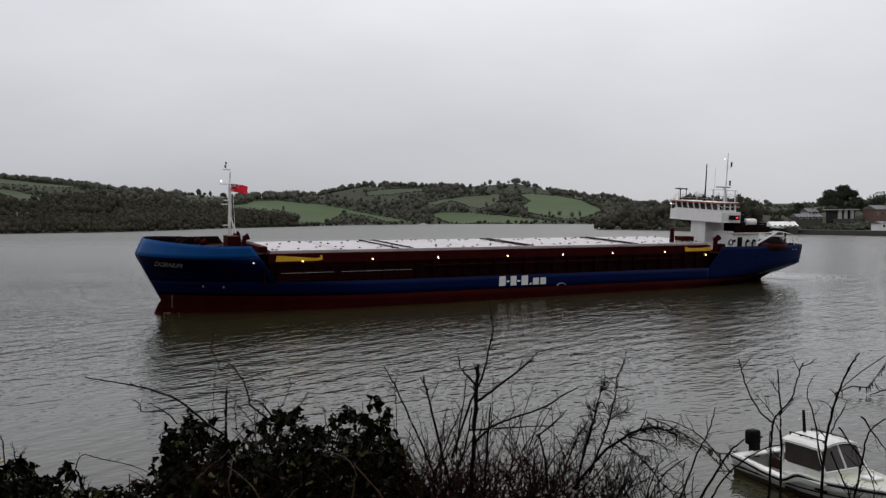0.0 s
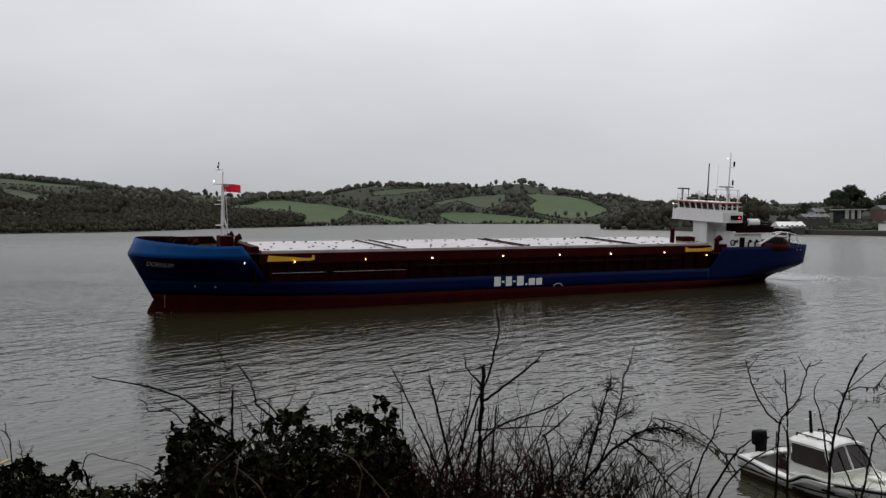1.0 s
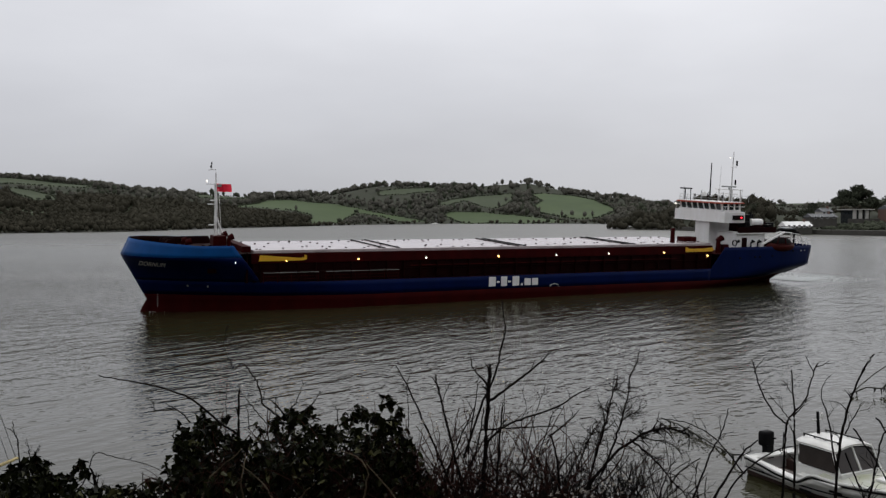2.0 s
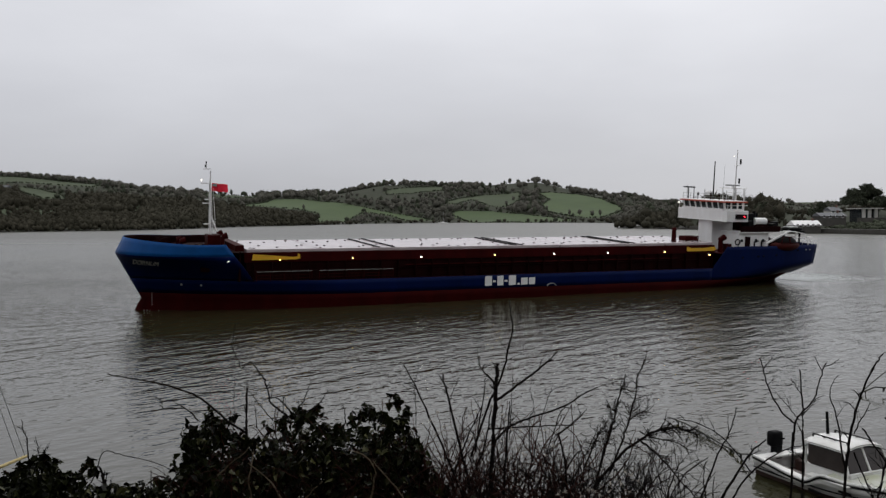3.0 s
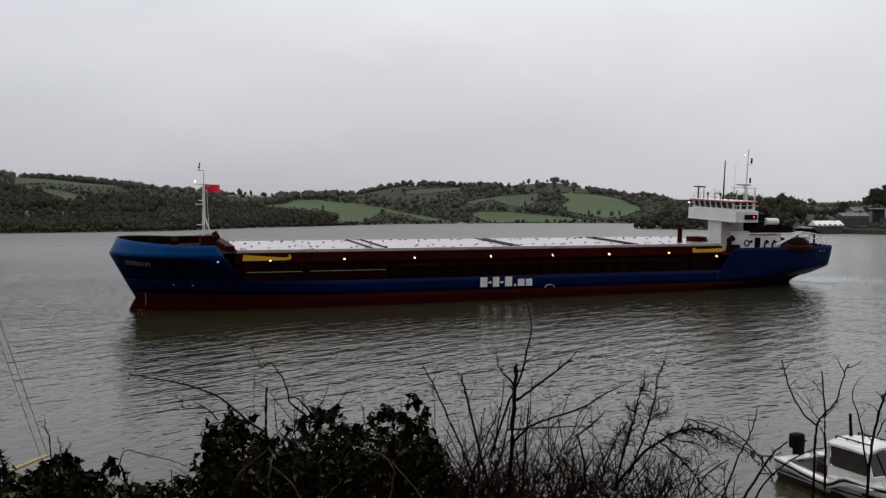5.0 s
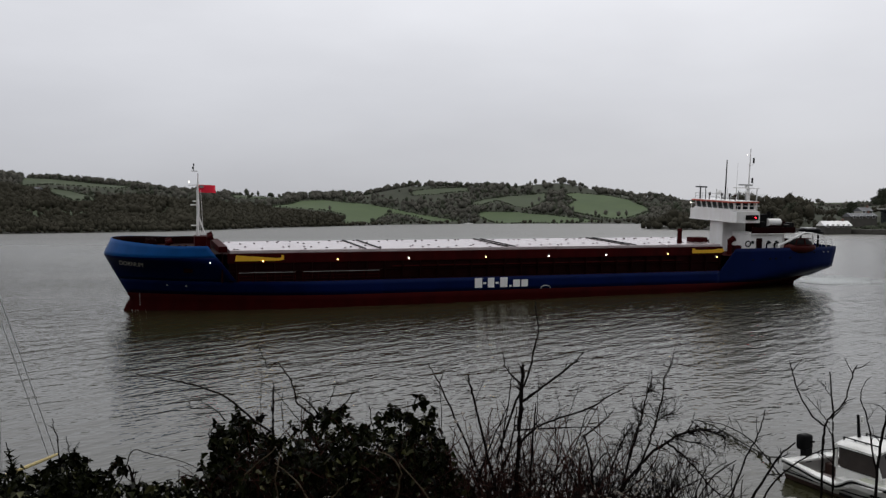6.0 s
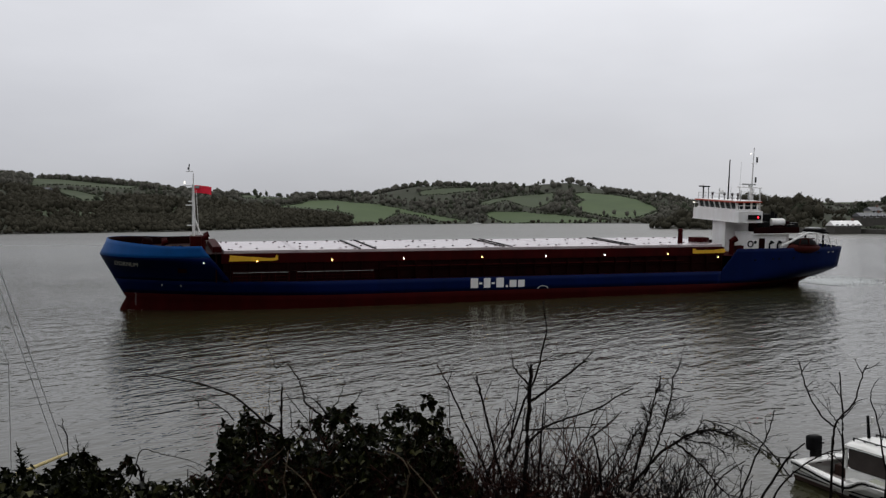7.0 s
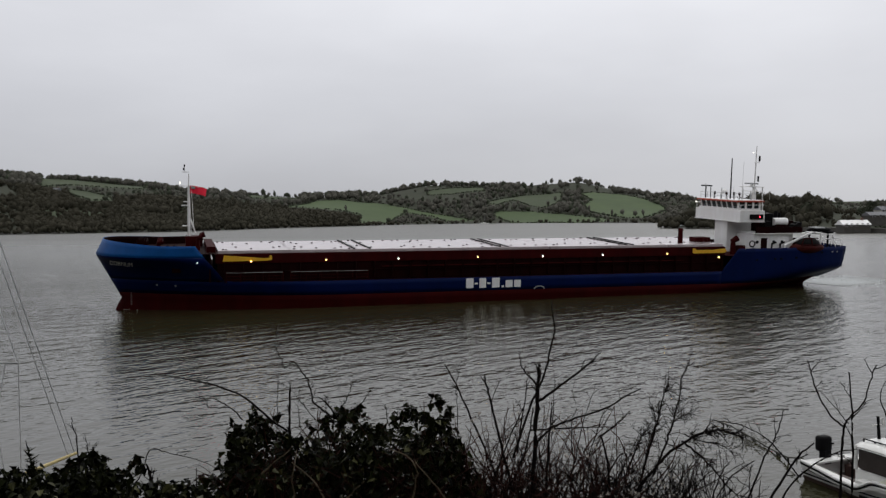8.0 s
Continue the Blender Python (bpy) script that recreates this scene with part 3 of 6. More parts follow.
    part("mooring_winch", bars(((85.2, -2.2, 5.7), (85.2, 0.8, 5.7), 0.5), ((85.2, -2.2, 5.7), (85.2, -2.05, 5.7), 0.75), ((85.2, 0.7, 5.7), (85.2, 0.85, 5.7), 0.75), seg=14), M_OXDARK, S)
    part("gantry", bars(((84.3, -3.2, 5.0), (84.3, -3.2, 7.5), 0.12), ((86.9, -3.2, 5.0), (86.9, -3.2, 7.5), 0.12), ((83.4, -3.2, 7.5), (87.6, -3.2, 7.5), 0.16)), M_BLACK, S)
    bm = bmesh.new()
    bmesh.ops.create_uvsphere(bm, u_segments=16, v_segments=8, radius=1.0)
    for v in bm.verts:
        v.co = Vector((85.6 + v.co.x * 1.7, -3.2 + v.co.y * 0.7, 7.85 + v.co.z * 0.36))
    part("rescue_boat", bm, M_BLACK, S, "black rescue boat on its cradle", True)
    part("boat_cover", boxed(84.6, 86.0, -3.85, -2.6, 8.02, 8.2, 0.05), M_STEEL, S, "pale grey cover")
    for u in (66.7, 70.0):
        V = part("vent_post", bars(((u, -3.6, 6.36), (u, -3.6, 7.9), 0.3, 0.26), seg=12), M_OXIDE, S)
        part("vent_hood", bars(((u, -3.6, 7.9), (u, -3.6, 8.2), 0.36, 0.22), seg=12), M_OXIDE, V)
        if u > 69:
            V.scale.z, V.location.z = 0.3, 4.45
    K = part("ventilator", bars(((73.0, -4.7, 5.0), (73.0, -4.7, 6.7), 0.32, 0.28), seg=12), M_OXIDE, S)
    part("cowl", bars(((72.8, -4.7, 6.6), (73.5, -4.8, 7.0), 0.3, 0.4), seg=12), M_OXIDE, K)
    part("stores_locker", boxed(73.5, 74.4, -5.1, -4.4, 5.0, 6.1, 0.04), M_OXIDE, S)
    part("stores_box", boxed(69.3, 71.3, -2.6, -1.2, 6.36, 6.95, 0.05), M_OXIDE, S)
    # ensign flown from the foremast, in three stiff folds
    Fg = part("flag", flag_fold(0.0, 0.75, 0.10), M_FLAG, S, "red ensign streaming from the foremast")
    Fg.location = (9.85, 0, 12.0)
    fly = part("flag_fly", flag_fold(0.0, 1.0, -0.12), M_FLAG, Fg)
    fly.location = (0.71, 0, -0.06)
    part("canton", boxed(0.08, 0.5, -0.05, 0.13, 0.62, 0.88), M_STEEL, Fg)
    # anchor in its pocket, bow marks
    part("anchor_pocket", boxed(-0.45, 0.45, -0.1, 0.1, -0.3, 0.3, 0.05, m=pose(8.3, -half_at(8.3, 4.4) - 0.02, 4.4, 18, 0, -12)), M_OXDARK, S)
    for u, w in ((6.3, 2.6), (8.2, 2.55)):
        part("bow_mark", boxed(-0.09, 0.09, -0.02, 0.02, -0.1, 0.1, m=pose(u, -half_at(u, w) - 0.04, w, 20, 0, -22)), M_STEEL, S)
    # ship's name on the bow
    cu = bpy.data.curves.new("name_text", 'FONT')
    cu.body, cu.size, cu.resolution_u, cu.align_x = "DORNUM", 0.78, 3, 'LEFT'
    tmp = bpy.data.objects.new("name_text", cu)
    me = bpy.data.meshes.new_from_object(tmp)
    bpy.data.objects.remove(tmp)
    span = max(v.co.x for v in me.vertices)
    for v in me.vertices:
        u, w = 1.55 + v.co.x / span * 2.35, 4.72 + v.co.y * 0.95 - v.co.x / span * 0.12
        v.co = (u, -half_at(u, w) - 0.05, w)
    me.materials.append(M_WHITE)
    tx = tagged(new("ship_name", me), "pale grey ship's name lettered on the bow")
    tx.parent = S
    for k in range(6):
        w = 0.35 + 0.24 * k
        part("draught_mark", boxed(-0.06, 0.06, -0.015, 0.015, -0.035, 0.035, m=pose(3.6, -half_at(3.6, w) - 0.03, w, 10, 0, -18)), M_STEEL, S)
    # owner's mark amidships: plain white blocks
    for u0, u1, w0, w1 in ((39.3, 40.15, 1.9, 3.0), (40.3, 40.65, 2.3, 2.5), (40.85, 41.6, 1.9, 3.0), (41.75, 42.1, 2.3, 2.5), (42.3, 43.15, 1.9, 3.0), (43.4, 43.65, 1.9, 2.12), (43.85, 44.65, 1.9, 2.7), (44.85, 45.6, 1.9, 2.7)):
        part("mark_block", boxed(u0, u1, -6.36, -6.31, w0, w1), M_WHITE, S, "white painted block on the hull")
    for k in range(5):
        t0, t1 = math.pi * k / 5, math.pi * (k + 1) / 5
        part("arc_mark", bars(((47.8 - 0.6 * math.cos(t0), -6.34, 1.62 + 0.32 * math.sin(t0)), (47.8 - 0.6 * math.cos(t1), -6.34, 1.62 + 0.32 * math.sin(t1)), 0.06), seg=6), M_STEEL, S)
    # stretch lengths and scale heights to fit the ship in the camera's view
    seen = set()
    for ob in S.children_recursive:
        base = ob.parent.location.x if ob.parent != S else 0.0
        if ob.location.x or base:
            if not base:
                ob.location.x = along(ob.location.x)
            ob.location.z *= 0.968
        if ob.data.name in seen:
            continue
        seen.add(ob.data.name)
        for v in ob.data.vertices:
            v.co.z *= 0.968
            if not ob.location.x and not base:
                v.co.x = along(v.co.x)
    return S


def along(u):
    return float(np.interp(u, [-5, 0, 9.7, 23.9, 40.9, 64.0, 75.8, 88.0, 95.0], [-5, 0, 9.22, 22.79, 39.37, 62.65, 74.9, 88.0, 95.0]))


def flag_fold(x0, x1, bend):
    bm = bmesh.new()
    n = 8
    rows = [[bm.verts.new((x0 + (x1 - x0) * i / n, bend * math.sin(math.pi * i / n) + dy, z - 0.12 * (x0 + (x1 - x0) * i / n) ** 2)) for i in range(n + 1)] for z in (0.12, 0.95) for dy in (0, 0.02)]
    for i in range(n):
        bm.faces.new((rows[0][i], rows[0][i + 1], rows[2][i + 1], rows[2][i]))
        bm.faces.new((rows[1][i + 1], rows[1][i], rows[3][i], rows[3][i + 1]))
        bm.faces.new((rows[2][i], rows[2][i + 1], rows[3][i + 1], rows[3][i]))
    return bm


SHIP = ship()
FLAG = next(o for o in SHIP.children if o.name == "flag")
FLAG_FLY = next(o for o in FLAG.children if o.name == "flag_fly")


def ship_pose(t, heel=3.6, trim=0.416, z=0.32):
    x = -30.086 - 1.4669 * t + 0.00030 * t * t
    y = 86.968 + 0.2765 * t - 0.00218 * t * t
    a = 0.4985 - 0.018218 * t + 0.0000876 * t * t
    return pose(x, y, z, heel, trim, math.degrees(a))


# ---------------- foam behind the stern and at the stem
M_FOAM = material("white_foam", (0.55, 0.57, 0.57), 0.7, second=(0.5, 0.53, 0.53), scale=3, amount=0.6)


def wake():
    rnd = random.Random(11)
    verts, faces = [], []
    for i in range(4200):
        s = rnd.random() ** 1.15
        u = 87.6 + s * 13
        v = 0.35 * (u - 86) + rnd.gauss(0, 1) * (1.8 + 3.0 * s) - 1.6
        r = rnd.uniform(0.02, 0.15) * (1.1 - 0.8 * s)
        b, n = len(verts), rnd.randint(5, 8)
        turn = rnd.uniform(0, 6)
        verts.append((u, v, 0.07))
        for k in range(n):
            t = 2 * math.pi * k / n
            q = r * rnd.uniform(0.5, 1.3)
            e, f = 3.2 * q * math.cos(t), 0.8 * q * math.sin(t)
            verts.append((u + e * 0.92 - f * 0.39, v + e * 0.39 + f * 0.92, 0.02 + 0.02 * rnd.random()))
        faces += [(b, b + 1 + k, b + 1 + (k + 1) % n) for k in range(n)]
    ob = raw("wake", verts, faces, M_FOAM)
    tagged(ob, "white churned foam trailing behind the ship's stern", "foam", kind="stuff")
    verts, faces = [], []
    for i in range(50):
        s = rnd.random()
        u, side = 2.55 + s * s * 4.5, rnd.choice((-1, 1))
        v = side * (half_at(u, 0.2) + abs(rnd.gauss(0, 0.12)))
        r = rnd.uniform(0.02, 0.08) * (1.2 - s)
        b, n = len(verts), 6
        verts.append((u, v, 0.05 * (1 - s) + 0.02))
        for k in range(n):
            t = 2 * math.pi * k / n
            verts.append((u + 1.5 * r * math.cos(t), v + r * math.sin(t), 0.02))
        faces += [(b, b + 1 + k, b + 1 + (k + 1) % n) for k in range(n)]
    bw = raw("bow_wave", verts, faces, M_FOAM)
    tagged(bw, "small white foam curl at the ship's stem", "foam", kind="stuff")
    return ob, bw


WAKE, BOW_WAVE = wake()


# ---------------- far bank: hills, pasture, woods
M_WOODLAND = material("woodland_floor", (0.052, 0.057, 0.04), 0.95, second=(0.04, 0.044, 0.032), scale=0.05, amount=0.9, spec=0.1)
M_PASTURE = material("winter_pasture", (0.085, 0.115, 0.058), 0.95, second=(0.07, 0.094, 0.052), scale=0.02, amount=0.9, spec=0.1)
M_PASTURE_DULL = material("dull_pasture", (0.072, 0.088, 0.052), 0.95, second=(0.058, 0.072, 0.046), scale=0.02, amount=0.9, spec=0.1)
# distance haze put into base colour: pale far crowns, dark nearer ones
M_HAZED_BARE = material("hazed_winter_crowns", (0.098, 0.094, 0.079), 0.95, second=(0.075, 0.074, 0.061), scale=0.02, amount=0.9, island=0.12, spec=0.05)
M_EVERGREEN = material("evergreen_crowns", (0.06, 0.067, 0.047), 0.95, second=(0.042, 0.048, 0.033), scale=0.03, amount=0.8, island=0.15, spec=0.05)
M_DARK_CROWNS = material("dark_bare_crowns", (0.05, 0.046, 0.034), 0.95, second=(0.034, 0.033, 0.023), scale=0.04, amount=0.9, island=0.12, spec=0.05)
M_BARK = material("bark", (0.06, 0.05, 0.04), 0.9, second=(0.03, 0.026, 0.02), scale=4, amount=0.8, bump=0.4)
M_MUD = material("shore_mud", (0.03, 0.028, 0.022), 0.8, second=(0.018, 0.017, 0.013), scale=0.2, amount=0.8)

FIELDS = {
    "hilltop_pasture": [(-726, 1361), (-706, 1410), (-659, 1408), (-603, 1383), (-556, 1355), (-511, 1272), (-507, 1216), (-553, 1213), (-591, 1195), (-590, 1106)],
    "west": [(-572, 1138), (-540, 1136), (-497, 1098), (-444, 997), (-457, 967), (-489, 1001), (-546, 1093)],
    "strip": [(-402, 753), (-430, 869), (-420, 934), (-401, 992), (-371, 1029), (-330, 923), (-317, 726), (-359, 672)],
    "patch": [(-425, 986), (-416, 1001), (-398, 954), (-405, 942)],
    "notch": [(-382, 1309), (-362, 1315), (-337, 1330), (-308, 1335), (-303, 1305), (-339, 1259), (-356, 1248)],
    "slope": [(-268, 1094), (-273, 1289), (-238, 1302), (-182, 1230), (-140, 1202), (-99, 1172), (-54, 1147), (-35, 1121), (-64, 1098), (-93, 1146), (-128, 1161), (-135, 1096), (-133, 1029), (-161, 979), (-176, 1094), (-205, 1117), (-234, 1105)],
    "upper": [(-116, 1356), (-84, 1417), (-32, 1495), (-31, 1439), (-80, 1347), (-111, 1315)],
    "middle": [(-27, 1272), (-3, 1348), (33, 1431), (94, 1479), (93, 1399), (74, 1280), (53, 1237), (35, 1261), (14, 1326), (-9, 1260)],
    "hill": [(123, 1454), (145, 1478), (189, 1459), (213, 1377), (224, 1307), (224, 1248), (181, 1057), (157, 1016), (139, 1025), (126, 1077), (112, 1179), (113, 1271), (131, 1353)],
    "waterside": [(-17, 1192), (-3, 1210), (35, 1211), (78, 1173), (111, 1068), (127, 1004), (105, 1005), (44, 1069), (8, 1100), (-6, 1158)],
}
DULL = ("hilltop_pasture", "west", "upper", "middle", "strip", "notch")


def within(poly, x, y):
    x, y = np.asarray(x, float), np.asarray(y, float)
    ins = np.zeros(x.shape, bool)
    for (ax, ay), (bx, by) in zip(poly, poly[1:] + poly[:1]):
        if ay != by:
            ins ^= ((ay > y) != (by > y)) & (x < (bx - ax) * (y - ay) / (by - ay) + ax)
    return ins


def land():
    xs = np.concatenate([np.arange(-3000, -1000, 100), np.arange(-1000, 700, 9.0), np.arange(700, 3001, 100)])
    ys = np.concatenate([np.arange(80, 300, 20), np.arange(300, 1600, 9.0), np.arange(1600, 4401, 100)])
    X, Y = np.meshgrid(xs, ys)
    Z = land_height(X, Y)
    d = shore_distance(X, Y)
    Z = np.where(d < -30, -6, Z)
    n = len(xs)
    idx_of = np.arange(X.size).reshape(X.shape)
    q = np.stack([idx_of[:-1, :-1], idx_of[:-1, 1:], idx_of[1:, 1:], idx_of[1:, :-1]], -1).reshape(-1, 4)
    keep = d.ravel()[q].max(1) > -25
    q = q[keep]
    V = np.stack([X, Y, Z], -1).reshape(-1, 3)
    ob = raw("ground", V.tolist(), q.tolist(), M_WOODLAND, smooth=True)
    for m in (M_PASTURE, M_PASTURE_DULL, M_MUD):
        ob.data.materials.append(m)
    c = V[q].mean(1)
    slot = np.zeros(len(q), int)
    slot[(c[:, 1] > 1420) & (c[:, 0] / c[:, 1] > 0.3)] = 2
    slot[d.ravel()[q].mean(1) < 5] = 3
    for name, poly in FIELDS.items():
        slot[within(poly, c[:, 0], c[:, 1])] = 2 if name in DULL else 1
    ob.data.polygons.foreach_set("material_index", slot)
    return tagged(ob, "rolling river bank with winter pasture and woodland", "ground", kind="structure")


land()


ico = bmesh.new()
bmesh.ops.create_icosphere(ico, subdivisions=1, radius=1.0)
CORE_V, CORE_F = np.array([v.co[:] for v in ico.verts]), np.array([[v.index for v in f.verts] for f in ico.faces])
ico.free()


def crowns(name, pts, heights, mat, label, seed, per=130, wide=0.42):
    """Many trees in one mesh: for each a trunk, a lumpy rounded crown and fine twigs feathering its edge."""
    r = np.random.RandomState(seed)
    V, F, base = [], [], 0
    for (x, y, z), h in zip(pts, heights):
        w = h * wide * r.uniform(0.8, 1.3)
        ph = r.uniform(0, 6.3, 6)
        lean = r.uniform(-0.12, 0.12, 2) * h

        def lump(c):
            return 1 + 0.16 * np.sin(3.1 * c[:, 0] + ph[0]) * np.cos(2.7 * c[:, 1] + ph[1]) + 0.13 * np.sin(5 * c[:, 2] + 4 * c[:, 0] + ph[2]) + 0.1 * np.sin(7 * c[:, 1] + 5 * c[:, 2] + ph[3])
        k = CORE_V * (lump(CORE_V) * r.uniform(0.9, 1.1, len(CORE_V)))[:, None]
        k = k * (w * 0.66, w * 0.66, h * 0.42) + (x + lean[0], y + lean[1], z + h * 0.5)
        V.append(k)
        F.append(CORE_F + base)
        base += len(CORE_V)
        v = r.normal(0, 1, (per, 3)) + (0, 0, 0.35)
        v /= np.linalg.norm(v, axis=1)[:, None]
        tip = v * (lump(v) * r.uniform(0.75, 1.06, per))[:, None] * (w * 0.95, w * 0.95, h * 0.5) + (x + lean[0], y + lean[1], z + h * 0.5)
        root = v * 0.42 * (w * 0.9, w * 0.9, h * 0.44) + (x + lean[0], y + lean[1], z + h * 0.5)
        side = r.normal(0, 1, (per, 3)) * h * 0.024
        V.append(np.stack([root - side, root + side, tip], 1).reshape(-1, 3))
        F.append(np.arange(per * 3).reshape(-1, 3) + base)
        base += per * 3
        t = h * 0.025
        V.append(np.array([(x - t, y, z - 1), (x + t, y, z - 1), (x, y, z + h * 0.7)]))
        F.append(np.array([[0, 1, 2]]) + base)
        base += 3
    ob = raw(name, np.concatenate(V).tolist(), np.concatenate(F).tolist(), mat, smooth=True)
    return tagged(ob, label, "woodland", kind="stuff")


def woods():
    r = np.random.RandomState(4)
    n = 34000
    a = r.uniform(-0.62, 0.56, n)
    y = 330 + 1290 * r.rand(n) ** 0.75
    a[::4] = r.uniform(-0.56, -0.15, len(a[::4]))
    y[::4] = 560 + 480 * r.rand(len(y[::4]))
    x = a * y
    d = shore_distance(x, y)
    ok = d > 3
    sparse = within(FIELDS["strip"], x, y) & (r.rand(n) < 0.3)
    for poly in FIELDS.values():
        ok &= ~within(poly, x, y)
    ok |= sparse & (d > 3)
    # parkland with gaps high on the hills, closed woods near the water
    clump = np.sin(x / 37 + 1.3) + np.sin(y / 53 + x / 90) + np.sin(x / 21 - y / 33) * 0.6
    ok &= (d < 190) | (clump > -0.35) | (r.rand(n) < 0.12)
    for hx, hy in ((152, 402), (166, 410), (178, 412), (189, 420), (207, 425), (219, 424), (183, 373), (-520, 1010)):
        ok &= (np.hypot((x - hx) * 0.7, y - hy) > 8) & ~((np.abs(x - hx * 0.985) < 9) & (y < hy) & (y > hy - 14))
    ok &= ~((x / y > 0.375) & (y < 470) & (r.rand(n) < 0.6))
    x, y, d = x[ok][:11500], y[ok][:11500], d[ok][:11500]
    z = land_height(x, y)
    h = r.uniform(3.5, 10, len(x)) + 1.6 * (np.sin(x / 60) + np.sin(y / 45)) + r.uniform(-2, 3, len(x))
    h = np.clip(np.where(d < 12, h * 0.7, h), 3.0, 13)
    h = np.where((x / y > 0.35) & (y < 900), h * 0.42, h)
    h = np.where((x / y < -0.36) & (d < 160), h * 0.6, h)
    # dark tall clumps on the western headland
    for cx, cy, cr, ch in ((-385, 985, 38, 11), (-325, 1010, 17, 15), (-250, 1330, 34, 12), (-150, 1330, 16, 15), (112, 1390, 20, 15), (95, 1240, 24, 10)):
        h = np.where(np.hypot(x - cx, (y - cy) * 0.5) < cr, ch * r.uniform(0.75, 1.05, len(x)), h)
    # tree heights capped to keep the pasture behind them in the camera's view
    far = np.hypot(x, y)
    cap = np.full(len(x), 30.0)
    for k in range(1, 26):
        g = 1 + k * 7.0 / far
        inside = np.zeros(len(x), bool)
        for name, poly in FIELDS.items():
            if name not in ("strip", "patch"):
                inside |= within(poly, x * g, y * g)
        line = 9.25 + (land_height(x * g, y * g) - 9.25) / g - z
        cap = np.where(inside, np.minimum(cap, line), cap)
    h = np.minimum(h, cap)
    tall = h > 1.5
    x, y, d, z, h = x[tall], y[tall], d[tall], z[tall], h[tall]
    # nearer headlands take the dark crowns, far hills the haze-paled ones
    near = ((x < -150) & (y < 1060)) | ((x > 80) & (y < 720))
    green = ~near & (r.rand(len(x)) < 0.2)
    P = np.stack([x, y, z - 0.3], 1)
    crowns("woodland", P[~green & ~near], h[~green & ~near], M_HAZED_BARE, "bare grey-brown winter trees on the far hills, paled for haze", 1, wide=0.56)
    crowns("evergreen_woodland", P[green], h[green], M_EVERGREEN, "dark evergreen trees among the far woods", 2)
    crowns("headland_woodland", P[near], h[near], M_DARK_CROWNS, "dark brown wood on the nearer headlands, without the haze tint", 6, per=160, wide=0.55)
    pts = []
    for name, poly in FIELDS.items():
        if name in ("strip", "patch"):
            continue
        for (ax, ay), (bx, by) in zip(poly, poly[1:] + poly[:1]):
            m = int(math.hypot(bx - ax, by - ay) / 3.2)
            for i in range(m):
                if r.rand() < 0.93:
                    pts.append((ax + (bx - ax) * i / m + r.normal(0, 0.8), ay + (by - ay) * i / m + r.normal(0, 0.8)))
    pts = np.array(pts)
    hz = land_height(pts[:, 0], pts[:, 1])
    hh = np.where(r.rand(len(pts)) < 0.02, r.uniform(5, 8, len(pts)), r.uniform(1.6, 3.0, len(pts)))
    crowns("hedgerow", np.column_stack([pts, hz - 0.2]), hh, M_EVERGREEN, "dark hedgerows dividing the pasture fields", 3, per=20, wide=0.7)
    # scrub right down to the water's edge
    rim = []
    for (ax, ay), (bx, by) in zip(SHORE[1:17], SHORE[2:18]):
        m = int(math.hypot(bx - ax, by - ay) / 2.4)
        rim += [(ax + (bx - ax) * i / m + r.normal(0, 0.7), ay + (by - ay) * i / m + 2.5 + r.normal(0, 1.2)) for i in range(m)]
    rim = np.array(rim)
    rim = rim[(shore_distance(rim[:, 0], rim[:, 1]) > 0.3) & ~((rim[:, 0] > 120) & (rim[:, 1] < 440)) & ~((rim[:, 0] > -135) & (rim[:, 0] < 150) & (rim[:, 1] > 900) & (r.rand(len(rim)) < 0.75))]
    crowns("shore_scrub", np.column_stack([rim, land_height(rim[:, 0], rim[:, 1]) - 0.4]), r.uniform(2.5, 6, len(rim)), M_DARK_CROWNS, "dark scrub along the far water's edge", 8, per=24, wide=0.55)
    # a few lone trees in the fields
    lone = np.array([(160, 1040), (140, 1075), (128, 1080), (150, 1035), (112, 1200), (20, 1260), (62, 1260), (-60, 1180), (-200, 1120), (75, 1330)], float)
    crowns("field_tree", np.column_stack([lone, land_height(lone[:, 0], lone[:, 1])]), np.full(len(lone), 8.0), M_HAZED_BARE, "lone bare trees standing in the pasture", 7, per=120)


woods()

# ---------------- waterside hamlet
M_ROOF = material("slate_roof", (0.11, 0.115, 0.125), 0.6, second=(0.07, 0.07, 0.075), scale=1, amount=0.7)
M_RENDERED = material("pale_render", (0.42, 0.41, 0.38), 0.8, second=(0.4, 0.39, 0.36), scale=0.7, amount=0.6)
M_BRICK = material("brown_brick", (0.16, 0.09, 0.07), 0.85, second=(0.10, 0.06, 0.05), scale=1.5, amount=0.7)
M_STONE = material("quay_stone", (0.065, 0.06, 0.052), 0.85, second=(0.035, 0.033, 0.028), scale=0.6, amount=0.8, bump=0.4)


